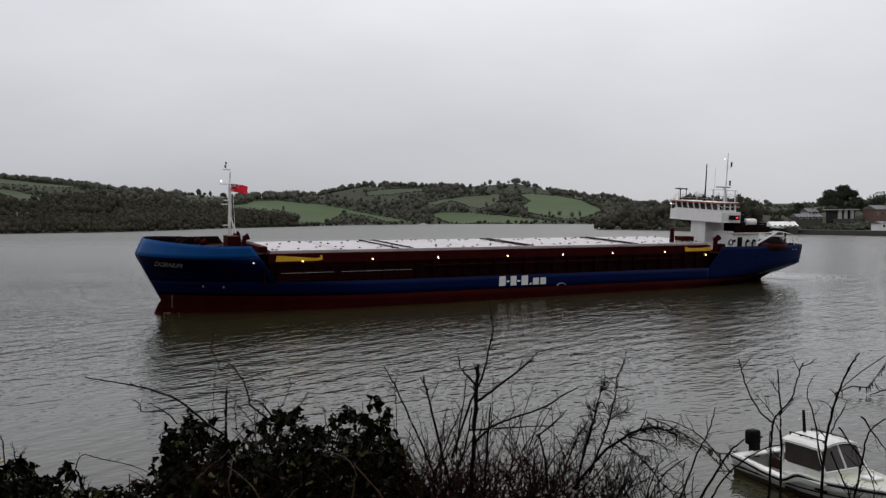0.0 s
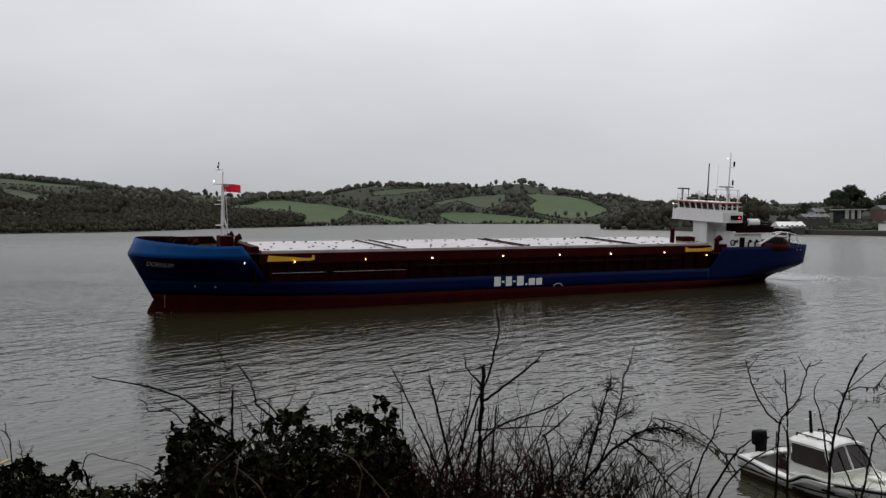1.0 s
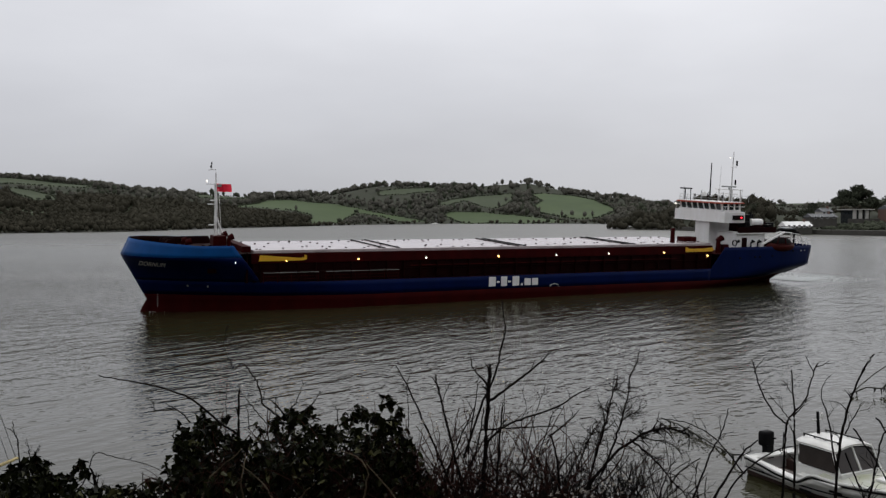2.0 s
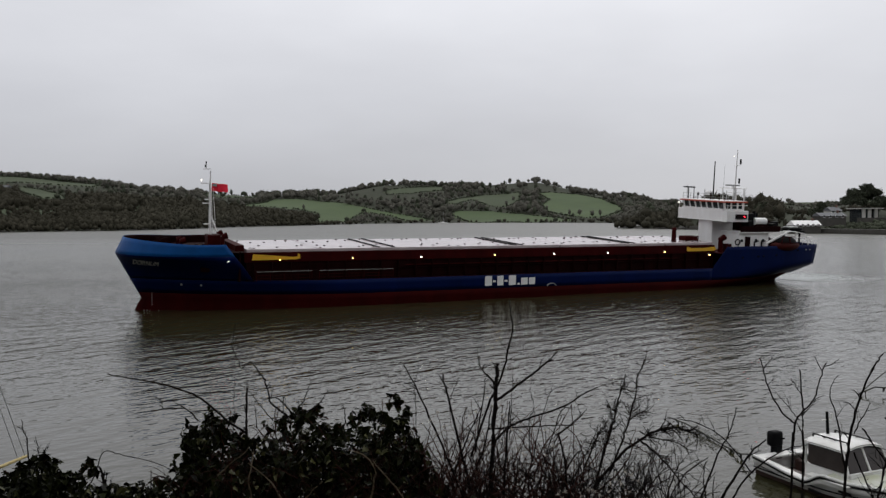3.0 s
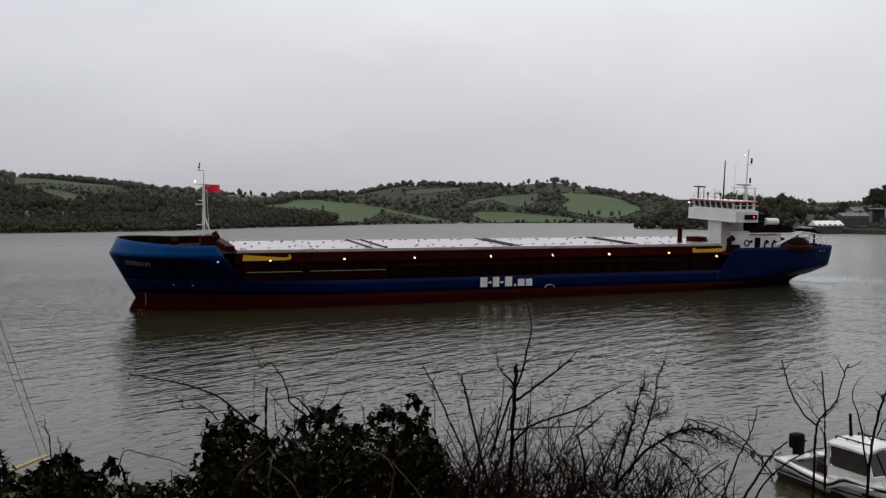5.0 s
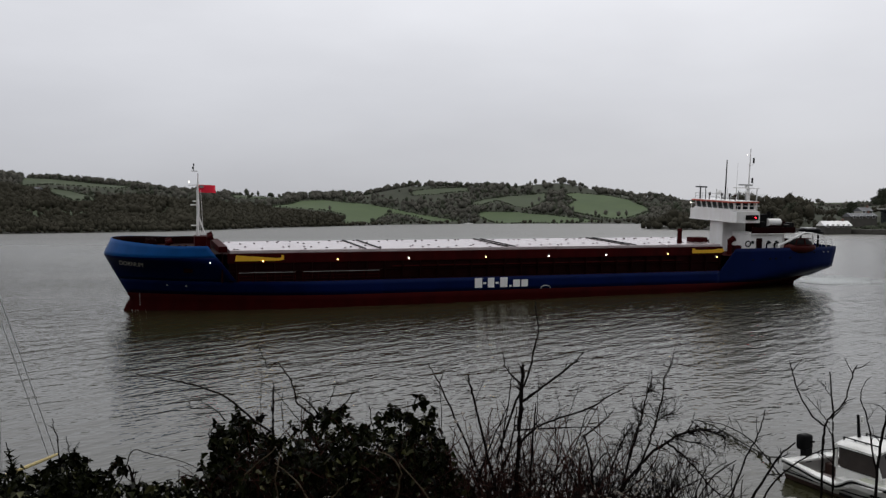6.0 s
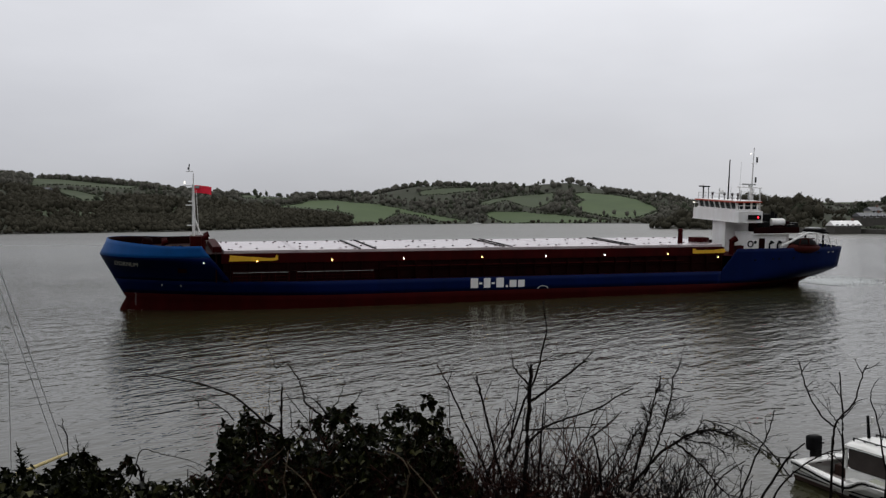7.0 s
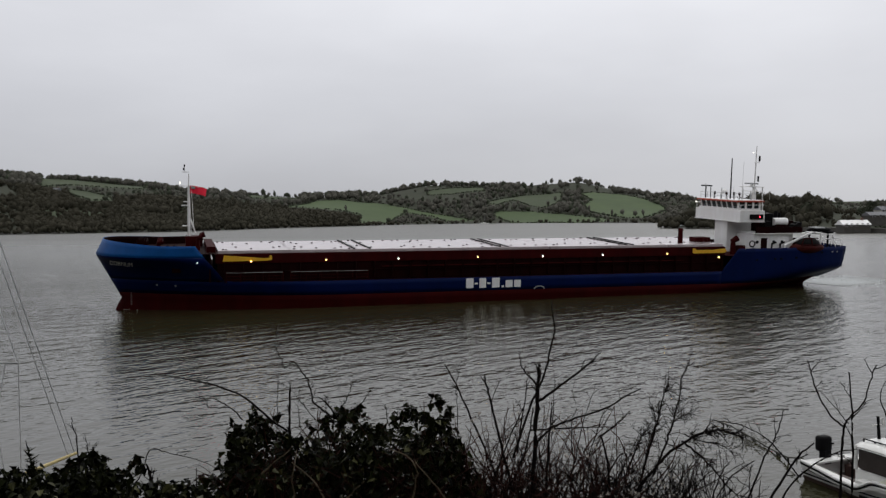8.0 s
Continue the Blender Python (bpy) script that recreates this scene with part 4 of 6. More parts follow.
def house(name, x, y, turn, length, depth, wall_h, roof_h, wall_mat, label, cols=4, rows=1, base=None):
    z = float(land_height(x, y)) - 0.2 if base is None else base
    H = tagged(empty(name, pose(x, y, z, 0, 0, turn)), label, "house", group="waterside cottages" if name == "cottage" else "")
    part("wall", boxed(-length / 2, length / 2, -depth / 2, depth / 2, -3, wall_h), wall_mat, H)
    bm = bmesh.new()
    o = 0.4
    a = [bm.verts.new(c) for c in ((-length / 2 - o, -depth / 2 - o, wall_h - 0.1), (length / 2 + o, -depth / 2 - o, wall_h - 0.1), (length / 2 + o, depth / 2 + o, wall_h - 0.1), (-length / 2 - o, depth / 2 + o, wall_h - 0.1),
                                   (-length / 2 - o, 0, wall_h + roof_h), (length / 2 + o, 0, wall_h + roof_h))]
    for f in ((0, 1, 5, 4), (2, 3, 4, 5), (0, 4, 3), (1, 2, 5), (3, 2, 1, 0)):
        bm.faces.new([a[i] for i in f])
    R = part("roof", bm, M_ROOF, H)
    part("chimney", boxed(length * 0.3, length * 0.3 + 0.8, -0.4, 0.4, wall_h + roof_h * 0.5, wall_h + roof_h + 1.0), M_BRICK, R)
    for r in range(rows):
        for c in range(cols):
            u = -length / 2 + length * (c + 0.5) / cols
            w0 = 0.9 + r * 2.6
            wdw = part("window", boxed(u - 0.65, u + 0.65, -depth / 2 - 0.06, -depth / 2 + 0.02, w0, w0 + 1.2), M_WHITE, H)
            part("pane", boxed(u - 0.55, u + 0.55, -depth / 2 - 0.09, -depth / 2 - 0.05, w0 + 0.1, w0 + 1.1), M_GLASS, wdw)
    return H


def villa():
    x, y = 191, 424
    V = tagged(empty("villa", pose(x, y, 7.6, 0, 0, 22)), "flat-roofed pale villa with a white canopy and dark windows", "house")
    part("wall", boxed(-5.4, 5.4, 0, 7, -6, 3.2), M_GLASS, V, "dark glazed front")
    part("roof", boxed(-7, 7, -1.5, 7.5, 3.2, 3.6), M_RENDERED, V, "pale flat roof slab")
    for u in (-4.2, -0.6, 3.4):
        part("pier", boxed(u - 1.0, u + 1.0, -0.4, 0.2, -1, 3.2), M_RENDERED, V)
    part("terrace", boxed(-8, 8, -3.5, 0, -6, -0.9), M_STONE, V)


def quay():
    for (ax, ay), (bx, by) in zip(SHORE[14:17], SHORE[15:18]):
        run, turn = math.hypot(bx - ax, by - ay), math.degrees(math.atan2(by - ay, bx - ax))
        bm = boxed(0, run, -1.2, 3.5, -2, 2.1, 0.1, m=pose(ax, ay, 0, 0, 0, turn))
        tagged(mesh_object("quay_wall", bm, M_STONE), "low dark stone quay wall at the waterside", "wall", kind="structure")


villa()
quay()
house("boat_shed", 152, 402, 8, 12, 7, 1.6, 2.0, M_STONE, "long white-roofed boat shed by the quay", 5, base=2.2)
for o in bpy.data.objects["boat_shed"].children:
    if o.name.startswith("roof"):
        o.data.materials[0] = M_WHITE
house("cottage", 168, 414, 14, 13, 6, 1.7, 1.5, M_STONE, "grey stone cottage with a slate roof", 4, base=6.0)
house("cottage", 176, 430, 20, 6, 5, 2.2, 1.6, M_RENDERED, "pale rendered cottage with a slate roof", 3, base=8.0)
house("brick_house", 207, 425, 25, 13, 7, 3.6, 1.8, M_BRICK, "brown brick house with a slate roof", 4, 1, base=7.5)
house("cottage", 219, 424, 26, 9, 6, 3.6, 2.0, M_RENDERED, "pale rendered cottage with a slate roof", 3, 1, base=7.0)
house("workshop", 183, 373, 24, 7, 5, 2.6, 0.8, M_WHITE, "white waterside workshop with a low roof", 2, base=2.4)
house("farmhouse", -520, 1010, -25, 14, 7, 4.5, 2.8, M_RENDERED, "pale distant farmhouse among trees", 4, 2)


def big_tree(name, x, y, z, height, width, label, seed, n=9000):
    r = np.random.RandomState(seed)
    T = tagged(empty(name, pose(x, y, z)), label, "tree", group="dark pines above the hamlet")
    bm = bars(((0, 0, -1), (0.3, 0, height * 0.5), 0.7, 0.4), seg=10)
    for k in range(7):
        t = k * 0.9 + r.rand()
        rod(bm, (0.2, 0, height * (0.28 + 0.04 * k)), (math.cos(t) * width * 0.36, math.sin(t) * width * 0.3, height * (0.5 + 0.05 * k)), 0.3, 0.08, 6)
    part("trunk", bm, M_BARK, T)
    aa, rr = r.uniform(0, 6.28, 26), r.rand(26) ** 0.5
    lobes = np.stack([np.cos(aa) * rr * width * 0.42, np.sin(aa) * rr * width * 0.3, height * (0.3 + 0.56 * (1 - rr ** 2) * r.uniform(0.6, 1, 26))], 1)
    c = lobes[r.randint(0, 26, n)]
    v = r.normal(0, 1, (n, 3))
    v /= np.linalg.norm(v, axis=1)[:, None]
    c = c + v * (width * 0.13, width * 0.13, height * 0.1) * r.uniform(0.6, 1.05, (n, 1))
    c[:, 2] = np.maximum(c[:, 2], height * 0.16)
    V = (c[:, None, :] + r.normal(0, 0.32, (n, 3, 3))).reshape(-1, 3)
    raw("crown", V.tolist(), np.arange(n * 3).reshape(-1, 3).tolist(), M_EVERGREEN, T)
    return T


def garden_shrubs():
    """Hedges and brambles on the slope between the quay and the houses."""
    r = np.random.RandomState(14)
    x = r.uniform(140, 235, 420)
    y = 455 - x * 0.36 + r.normal(0, 9, 420) + 12
    ok = shore_distance(x, y) > 4
    for hx, hy in ((152, 402), (168, 414), (191, 424), (207, 425), (219, 424), (183, 373)):
        ok &= np.hypot(x - hx, y - hy) > 7.5
    x, y = x[ok], y[ok]
    crowns("garden_shrubs", np.column_stack([x, y, land_height(x, y) - 0.2]), r.uniform(1.2, 3.2, len(x)), M_EVERGREEN, "dark hedges and brambles above the quay", 15, per=60, wide=0.7)


garden_shrubs()
big_tree("pine_tree", 205, 462, 8, 17, 25, "broad dark pine tree above the hamlet", 1, 16000)
big_tree("pine_tree", 168, 500, 5, 13, 15, "rounded dark tree on the point", 2, 3000)
big_tree("pine_tree", 226, 455, 8, 14.5, 27, "dark evergreen tree behind the houses", 3, 3000)
big_tree("pine_tree", 178, 450, 6, 9, 12, "low dark tree behind the cottages", 5, 2600)


# ---------------- moored motor boat
M_GEL = material("white_gelcoat", (0.74, 0.74, 0.72), 0.32, second=(0.5, 0.5, 0.46), scale=1.2, amount=0.6)
M_TEAK = material("brown_thwart", (0.05, 0.022, 0.017), 0.6, second=(0.025, 0.014, 0.011), scale=4, amount=0.7)
M_ALGAE = material("green_mossy_deck", (0.56, 0.57, 0.54), 0.5, second=(0.34, 0.36, 0.2), scale=2, amount=0.8)
M_PANE = material("tinted_cabin_pane", (0.02, 0.014, 0.011), 0.1, spec=0.3, second=(0.04, 0.03, 0.025), scale=2)
M_WEED = material("dark_rope_weed", (0.02, 0.02, 0.014), 0.8, second=(0.035, 0.03, 0.02))


def boat_half(s):
    t = s / 6.3
    return 1.25 * (1 - max(t - 0.45, 0) ** 2 / 0.3025 * 0.97) * (0.9 + 0.1 * min(t * 4, 1))


def boat_sheer(s):
    return float(np.interp(s, [0, 0.8, 1.6, 2.4, 2.6, 3.0, 3.2, 4.0, 6.3], [0.7, 0.64, 0.54, 0.48, 0.52, 0.76, 0.83, 0.78, 0.82]))


def motor_boat():
    B = tagged(empty("motor_boat"), "small white cabin motor boat moored by the bank", "boat")
    n = 42
    lev = [(-0.3, 0.5), (0.0, 0.82), (0.3, 0.93), (0.62, 0.985), (0.66, 1.02), (1.0, 1.0)]
    V, F = [], []
    for side in (-1, 1):
        b = len(V)
        for k, (lz, lw) in enumerate(lev):
            for i in range(n + 1):
                s = 6.3 * i / n
                w = lw + (1 - lw) * 0.1
                flare = 1 - (1 - w) * (1 + 1.5 * i / n)
                z = lz * boat_sheer(s) if lz > 0 else lz
                V.append((s - 0.25 * (1 - max(lz, 0)) * (i / n) ** 3, side * max(boat_half(s) * flare, 0.02), z))
        for k in range(len(lev) - 1):
            for i in range(n):
                p = b + k * (n + 1) + i
                q = (p, p + 1, p + n + 2, p + n + 1)
                F.append(q if side < 0 else q[::-1])
    hull = raw("hull", V, F, M_GEL, B, True)
    so = hull.modifiers.new("skin", 'SOLIDIFY')
    so.thickness = 0.05
    hull.data.materials.append(M_TEAK)
    so.material_offset = 1
    V2, F2 = [], []
    for side in (-1, 1):
        b = len(V2)
        for lz, lw in ((-0.35, 0.56), (0.0, 0.86), (0.2, 0.945)):
            for i in range(n + 1):
                s = 6.3 * i / n
                w = (lw + (1 - lw) * 0.1) * 0.995
                flare = 1 - (1 - w) * (1 + 1.5 * i / n)
                V2.append((s - 0.25 * (i / n) ** 3, side * (max(boat_half(s) * flare, 0.02) + 0.012), lz))
        for k in range(2):
            for i in range(n):
                p = b + k * (n + 1) + i
                q = (p, p + 1, p + n + 2, p + n + 1)
                F2.append(q if side < 0 else q[::-1])
    raw("antifouling", V2, F2, M_TEAK, B, True)
    bm = bmesh.new()
    f = bm.faces.new([bm.verts.new((0.0, y, z)) for y, z in ((-0.5, -0.3), (0.5, -0.3), (0.78, 0), (1.12, 0.69), (-1.12, 0.69), (-0.9, 0))])
    r = bmesh.ops.extrude_face_region(bm, geom=[f])
    for v in r["geom"]:
        if isinstance(v, bmesh.types.BMVert):
            v.co.x += 0.07
    part("transom", bm, M_GEL, B)
    for side in (-1, 1):
        pts = [(6.3 * i / n, side * (boat_half(6.3 * i / n) + 0.02), boat_sheer(6.3 * i / n)) for i in range(n + 1)]
        bm = bmesh.new()
        for a, b in zip(pts, pts[1:]):
            rod(bm, a, b, 0.05, seg=6)
        part("gunwale", bm, M_GEL, B)
        bm = bmesh.new()
        for a, b in zip(pts, pts[1:]):
            rod(bm, (a[0], a[1] + side * 0.012, a[2] - 0.08), (b[0], b[1] + side * 0.012, b[2] - 0.08), 0.036, seg=6)
        part("rubbing_strake", bm, M_BLACK, B, "black rubber rubbing strake")
        chine = bmesh.new()
        for a, b in zip(pts, pts[1:]):
            rod(chine, (a[0], a[1] * 0.985 - side * 0.01, 0.3 + a[0] * 0.02), (b[0], b[1] * 0.985 - side * 0.01, 0.3 + b[0] * 0.02), 0.025, seg=6)
        part("chine_rail", chine, M_BLACK, B)
        for s0, s1, zz in ((2.6, 3.1, 0.2), (3.7, 4.2, 0.25), (5.0, 5.5, 0.3)):
            part("hull_slot", boxed(-0.25, 0.25, -0.02, 0.02, -0.045, 0.045, 0.02, m=pose((s0 + s1) / 2, side * (boat_half((s0 + s1) / 2) * 0.97 + 0.02), boat_sheer(s0) - zz - 0.1)), M_BLACK, B)
    part("cockpit_sole", boxed(0.07, 2.2, -1.0, 1.0, 0.02, 0.08), M_TEAK, B)
    for y in (-1.08, 1.08):
        part("waterway", boxed(2.5, 4.2, y - 0.2, y + 0.14, 0.66, 0.72, 0.02), M_GEL, B)
    part("side_bench", boxed(0.3, 2.0, -0.84, -0.5, 0.08, 0.45, 0.03), M_TEAK, B)
    part("side_bench", boxed(0.3, 2.0, 0.5, 0.84, 0.08, 0.45, 0.03), M_TEAK, B)
    part("stern_deck", boxed(0.05, 0.38, -1.08, 1.08, 0.6, 0.68, 0.02), M_GEL, B)
    for y in (-1.05, 1.05):
        part("side_deck", boxed(0.3, 2.6, y - 0.13, y + 0.13, 0.45, 0.52, 0.02, m=pose(0, 0, 0.18, 0, 5.6, 0)), M_GEL, B)
    # foredeck
    us = [3.3 + 2.95 * i / 12 for i in range(13)]
    V = [(u, sgn * boat_half(u) * k, boat_sheer(u) + 0.02 + 0.1 * (1 - k * k)) for u in us for sgn, k in ((-1, 1), (-1, 0.5), (1, 0.0), (1, 0.5), (1, 1))]
    F = [(i * 5 + j, i * 5 + j + 1, i * 5 + j + 6, i * 5 + j + 5) for i in range(12) for j in range(4)]
    raw("foredeck", V, F, M_ALGAE, B, True)
    part("fore_hatch", boxed(4.7, 5.2, -0.25, 0.25, 0.9, 1.0, 0.03), M_GEL, B)
    # cabin
    part("coach_side", boxed(2.1, 4.0, -0.9, 0.9, 0.1, 0.97, 0.06), M_GEL, B)
    for side in (-1, 1):
        bm = bmesh.new()
        f = bm.faces.new([bm.verts.new((x, side * (0.93 - 0.16 * (z - 1.0)), z)) for x, z in ((2.3, 1.02), (2.42, 0.98), (3.72, 0.98), (3.8, 1.04), (3.5, 1.62), (3.42, 1.66), (2.3, 1.68), (2.2, 1.62))])
        r = bmesh.ops.extrude_face_region(bm, geom=[f])
        for v in r["geom"]:
            if isinstance(v, bmesh.types.BMVert):
                v.co.y -= side * 0.03
        part("side_window", bm, M_PANE, B)
        for x0, x1, w in ((2.14, 2.1, 0.08), (3.94, 3.6, 0.05)):
            part("window_post", bars(((x0, side * 0.92, 0.95), (x1, side * 0.84, 1.7), w, w * 0.8)), M_GEL, B)
    for y0, y1 in ((-0.86, -0.03), (0.03, 0.86)):
        bm = bmesh.new()
        f = bm.faces.new([bm.verts.new(c) for c in ((3.96, y0, 1.0), (3.96, y1, 1.0), (3.62, y1 * 0.94, 1.68), (3.62, y0 * 0.94, 1.68))])
        r = bmesh.ops.extrude_face_region(bm, geom=[f])
        for v in r["geom"]:
            if isinstance(v, bmesh.types.BMVert):
                v.co.x -= 0.03
        part("windscreen", bm, M_PANE, B)
    part("screen_post", bars(((3.98, 0, 0.97), (3.6, 0, 1.7), 0.04), ((3.97, -0.92, 0.98), (3.97, 0.92, 0.98), 0.04)), M_GEL, B)
    V, F = [], []
    for dz in (0.0, -0.06):
        for i in range(9):
            for j in range(9):
                x, y = 2.0 + 1.72 * i / 8, -0.94 + 1.88 * j / 8
                e = 1 - 0.12 * max(abs(i - 4) / 4, 0) ** 4
                V.append((x, y * e, 1.86 + dz - 0.16 * abs(j / 4 - 1) ** 2.4 - 0.05 * abs(i / 4 - 1) ** 3))
    for i in range(8):
        for j in range(8):
            p = i * 9 + j
            F += [(p, p + 1, p + 10, p + 9)[::-1], (81 + p, 81 + p + 1, 81 + p + 10, 81 + p + 9)]
    edge = [i * 9 for i in range(9)] + [72 + j for j in range(1, 9)] + [i * 9 + 8 for i in range(7, -1, -1)] + [j for j in range(7, 0, -1)]
    for a, b in zip(edge, edge[1:] + edge[:1]):
        F.append((a, b, 81 + b, 81 + a))
    raw("cabin_roof", V, F, M_GEL, B, True)
    for y in (-0.5, 0.5):
        bm = bars(((2.1, y, 1.87), (3.5, y, 1.86), 0.022), seg=6)
        for x in (2.1, 2.55, 3.0, 3.5):
            rod(bm, (x, y, 1.75), (x, y, 1.88), 0.03, seg=6)
        part("roof_rail", bm, M_BLACK, B, "dark roof grab rail")
    P = part("light_post", bars(((2.25, 0.0, 1.82), (2.2, 0.0, 2.58), 0.055, 0.045)), M_BLACK, B)
    part("post_light", bars(((2.2, 0.2, 2.33), (2.2, 0.2, 2.5), 0.04), ((2.2, -0.25, 2.3), (2.2, 0.24, 2.3), 0.018)), M_GEL, P)
    # outboard engine
    E = part("outboard_motor", boxed(-0.34, 0.06, -0.24, 0.24, 0.86, 1.42, 0.1), M_BLACK, B, "black outboard motor", True)
    part("engine_leg", boxed(-0.28, -0.1, -0.08, 0.08, -0.4, 0.94, 0.03), M_BLACK, E)
    part("clamp", boxed(-0.16, 0.08, -0.15, 0.15, 0.45, 0.92, 0.02), M_BLACK, E)
    part("tiller", bars(((0.0, 0.1, 1.15), (0.2, 0.12, 1.2), 0.03)), M_BLACK, E)
    part("flag_staff", bars(((0.1, 0.55, 0.66), (0.1, 0.6, 1.35), 0.02)), M_BLACK, B)
    return B


BOAT = motor_boat()


def boat_pose(t):
    return pose(11.31 - 0.008 * t, 32.28 - 0.035 * t, -0.02 + 0.01 * math.sin(t * 1.3), 0.6 * math.sin(t * 1.1), 0, -65 + 0.05 * t)


def rope(name, pts, r, label, weed=0, seed=0):
    bm = bmesh.new()
    for a, b in zip(pts, pts[1:]):
        rod(bm, a, b, r, seg=6)
    rnd = random.Random(seed)
    for _ in range(weed):
        i = rnd.randrange(len(pts) - 1)
        p = Vector(pts[i]).lerp(Vector(pts[i + 1]), rnd.random())
        rod(bm, p, p + Vector((rnd.uniform(-0.08, 0.08), rnd.uniform(-0.08, 0.08), -rnd.uniform(0.1, 0.35))), 0.05, 0.015, 5)
    return tagged(mesh_object(name, bm, M_WEED), label, "rope")


rope("mooring_rope", [(9.2, 39.9, 0.15), (9.6, 38.6, 0.18), (10.0, 37.0, 0.1), (10.3, 35.4, 0.05), (10.4, 33.6, 0.2), (10.5, 32.2, 0.55)], 0.03, "dark weed-hung mooring rope at the boat's stern", 16, 1)
rope("mooring_line", [(20.0, 45.4, 0.05), (20.9, 46.3, 0.35), (22.2, 47.5, 0.75), (24.5, 49.5, 1.3)], 0.03, "dark mooring line rising from the water")
rope("weedy_chain", [(20.0, 45.4, 0.1), (20.8, 45.4, 0.42), (21.6, 45.4, 0.36), (22.2, 46.0, 0.6), (24.4, 49.0, 1.1)], 0.035, "sagging mooring chain hung with weed", 14, 2)


# ---------------- gaff cutter moored under the bank, its bowsprit pointing up the river
def cutter():
    Y = tagged(empty("sailing_boat", pose(-15.6, 27.4, 0.0, 0, 0, 68.9)), "wooden sailing boat with a yellow varnished bowsprit and wire rigging", "sailing boat")
    V, F = [], []
    n = 20
    for side in (-1, 1):
        b = len(V)
        for lz, lw in ((-0.4, 0.4), (0.05, 0.8), (0.5, 0.95), (0.9, 1.0)):
            for i in range(n + 1):
                s = i / n
                V.append((-7.0 * s, side * 1.1 * lw * max(1 - (1 - s) ** 2.2, 0.01) * (1 - 0.25 * max(s - 0.6, 0) / 0.4), lz))
        for k in range(3):
            for i in range(n):
                p = b + k * (n + 1) + i
                q = (p, p + 1, p + n + 2, p + n + 1)
                F.append(q[::-1] if side > 0 else q)
    raw("hull", V, F, M_BLACK, Y, True)
    V = [(-7.0 * i / n, sgn * 1.08 * max(1 - (1 - i / n) ** 2.2, 0.01) * (1 - 0.25 * max(i / n - 0.6, 0) / 0.4), 0.9) for i in range(n + 1) for sgn in (-1, 1)]
    raw("deck", V, [(2 * i, 2 * i + 1, 2 * i + 3, 2 * i + 2) for i in range(n)], M_TEAK, Y)
    part("coachroof", boxed(-5.0, -2.4, -0.6, 0.6, 0.9, 1.25, 0.08), M_GEL, Y)
    part("bowsprit", bars(((-0.9, 0, 0.98), (2.36, 0, 1.25), 0.075, 0.05), seg=10), M_POLE, Y, "yellow varnished bowsprit")
    part("mast", bars(((-1.62, 0, 0.9), (-1.62, 0, 12.1), 0.1, 0.06), seg=10), M_POLE, Y)
    part("spreader", bars(((-1.62, 0, 5.0), (-1.2, -1.62, 5.0), 0.03), ((-1.62, 0, 5.0), (-1.62, 1.3, 5.0), 0.03)), M_STEEL, Y)
    part("forestay", bars(((-1.6, 0, 11.8), (2.3, 0, 1.25), 0.016), seg=5), M_STEEL, Y)
    part("jib_stay", bars(((-1.6, 0, 11.2), (2.05, 0.05, 1.22), 0.014), seg=5), M_STEEL, Y)
    part("shroud", bars(((-1.6, 0, 9.6), (-1.2, -1.62, 5.0), 0.012), ((-1.2, -1.62, 5.0), (-0.9, -1.25, 0.9), 0.012), seg=5), M_STEEL, Y)
    part("lower_shroud", bars(((-1.3, -1.2, 5.0), (-1.5, -0.95, 3.2), 0.01), ((-1.5, -0.95, 3.2), (-1.2, -1.05, 0.9), 0.01), seg=5), M_STEEL, Y)
    part("deck_line", bars(((-0.1, 0.0, 1.0), (-1.5, -0.9, 1.35), 0.02), ((-0.4, -0.4, 0.9), (-0.4, -0.4, 1.4), 0.02)), M_GEL, Y)
    return Y


M_POLE = material("varnished_yellow_spar", (0.5, 0.4, 0.16), 0.5, second=(0.32, 0.25, 0.12), scale=6, amount=0.7)
cutter()


def far_yacht():
    Y = tagged(empty("moored_yacht", pose(-22.5, 1040, 0)), "tiny white yacht moored off the far shore", "yacht")
    bm = bmesh.new()
    bmesh.ops.create_uvsphere(bm, u_segments=18, v_segments=8, radius=1.0)
    for v in bm.verts:
        v.co = Vector((v.co.x * 5.5 * (1 - 0.1 * v.co.z), v.co.y * 1.5, max(v.co.z, -0.2) * 0.9 + 0.6 if v.co.z < 0.5 else 1.1))
    part("hull", bm, M_GEL, Y, "", True)
    part("cabin", boxed(-2.2, 1.6, -0.8, 0.8, 1.0, 1.8, 0.1), M_GEL, Y)
    part("mast", bars(((0.6, 0, 1.2), (0.6, 0, 13.5), 0.14, 0.1)), M_STEEL, Y)
    return Y


far_yacht()


def water_flecks():
    """Dark flecks lying on the water by the mooring."""
    rnd = random.Random(8)
    V, F = [], []
    for _ in range(420):
        x, y = 9.9 + rnd.gauss(0, 0.45), 36.6 + rnd.gauss(0, 1.1)
        r, b, n = rnd.uniform(0.012, 0.05), len(V), 6
        V.append((x, y, 0.03))
        V += [(x + r * rnd.uniform(0.5, 1.4) * math.cos(k * math.pi / 3), y + r * rnd.uniform(0.5, 1.4) * math.sin(k * math.pi / 3), 0.012) for k in range(n)]
        F += [(b, b + 1 + k, b + 1 + (k + 1) % n) for k in range(n)]
    tagged(raw("floating_weed", V, F, M_WEED), "dark brown flecks on the water by the mooring rope", "weed", kind="stuff")


water_flecks()


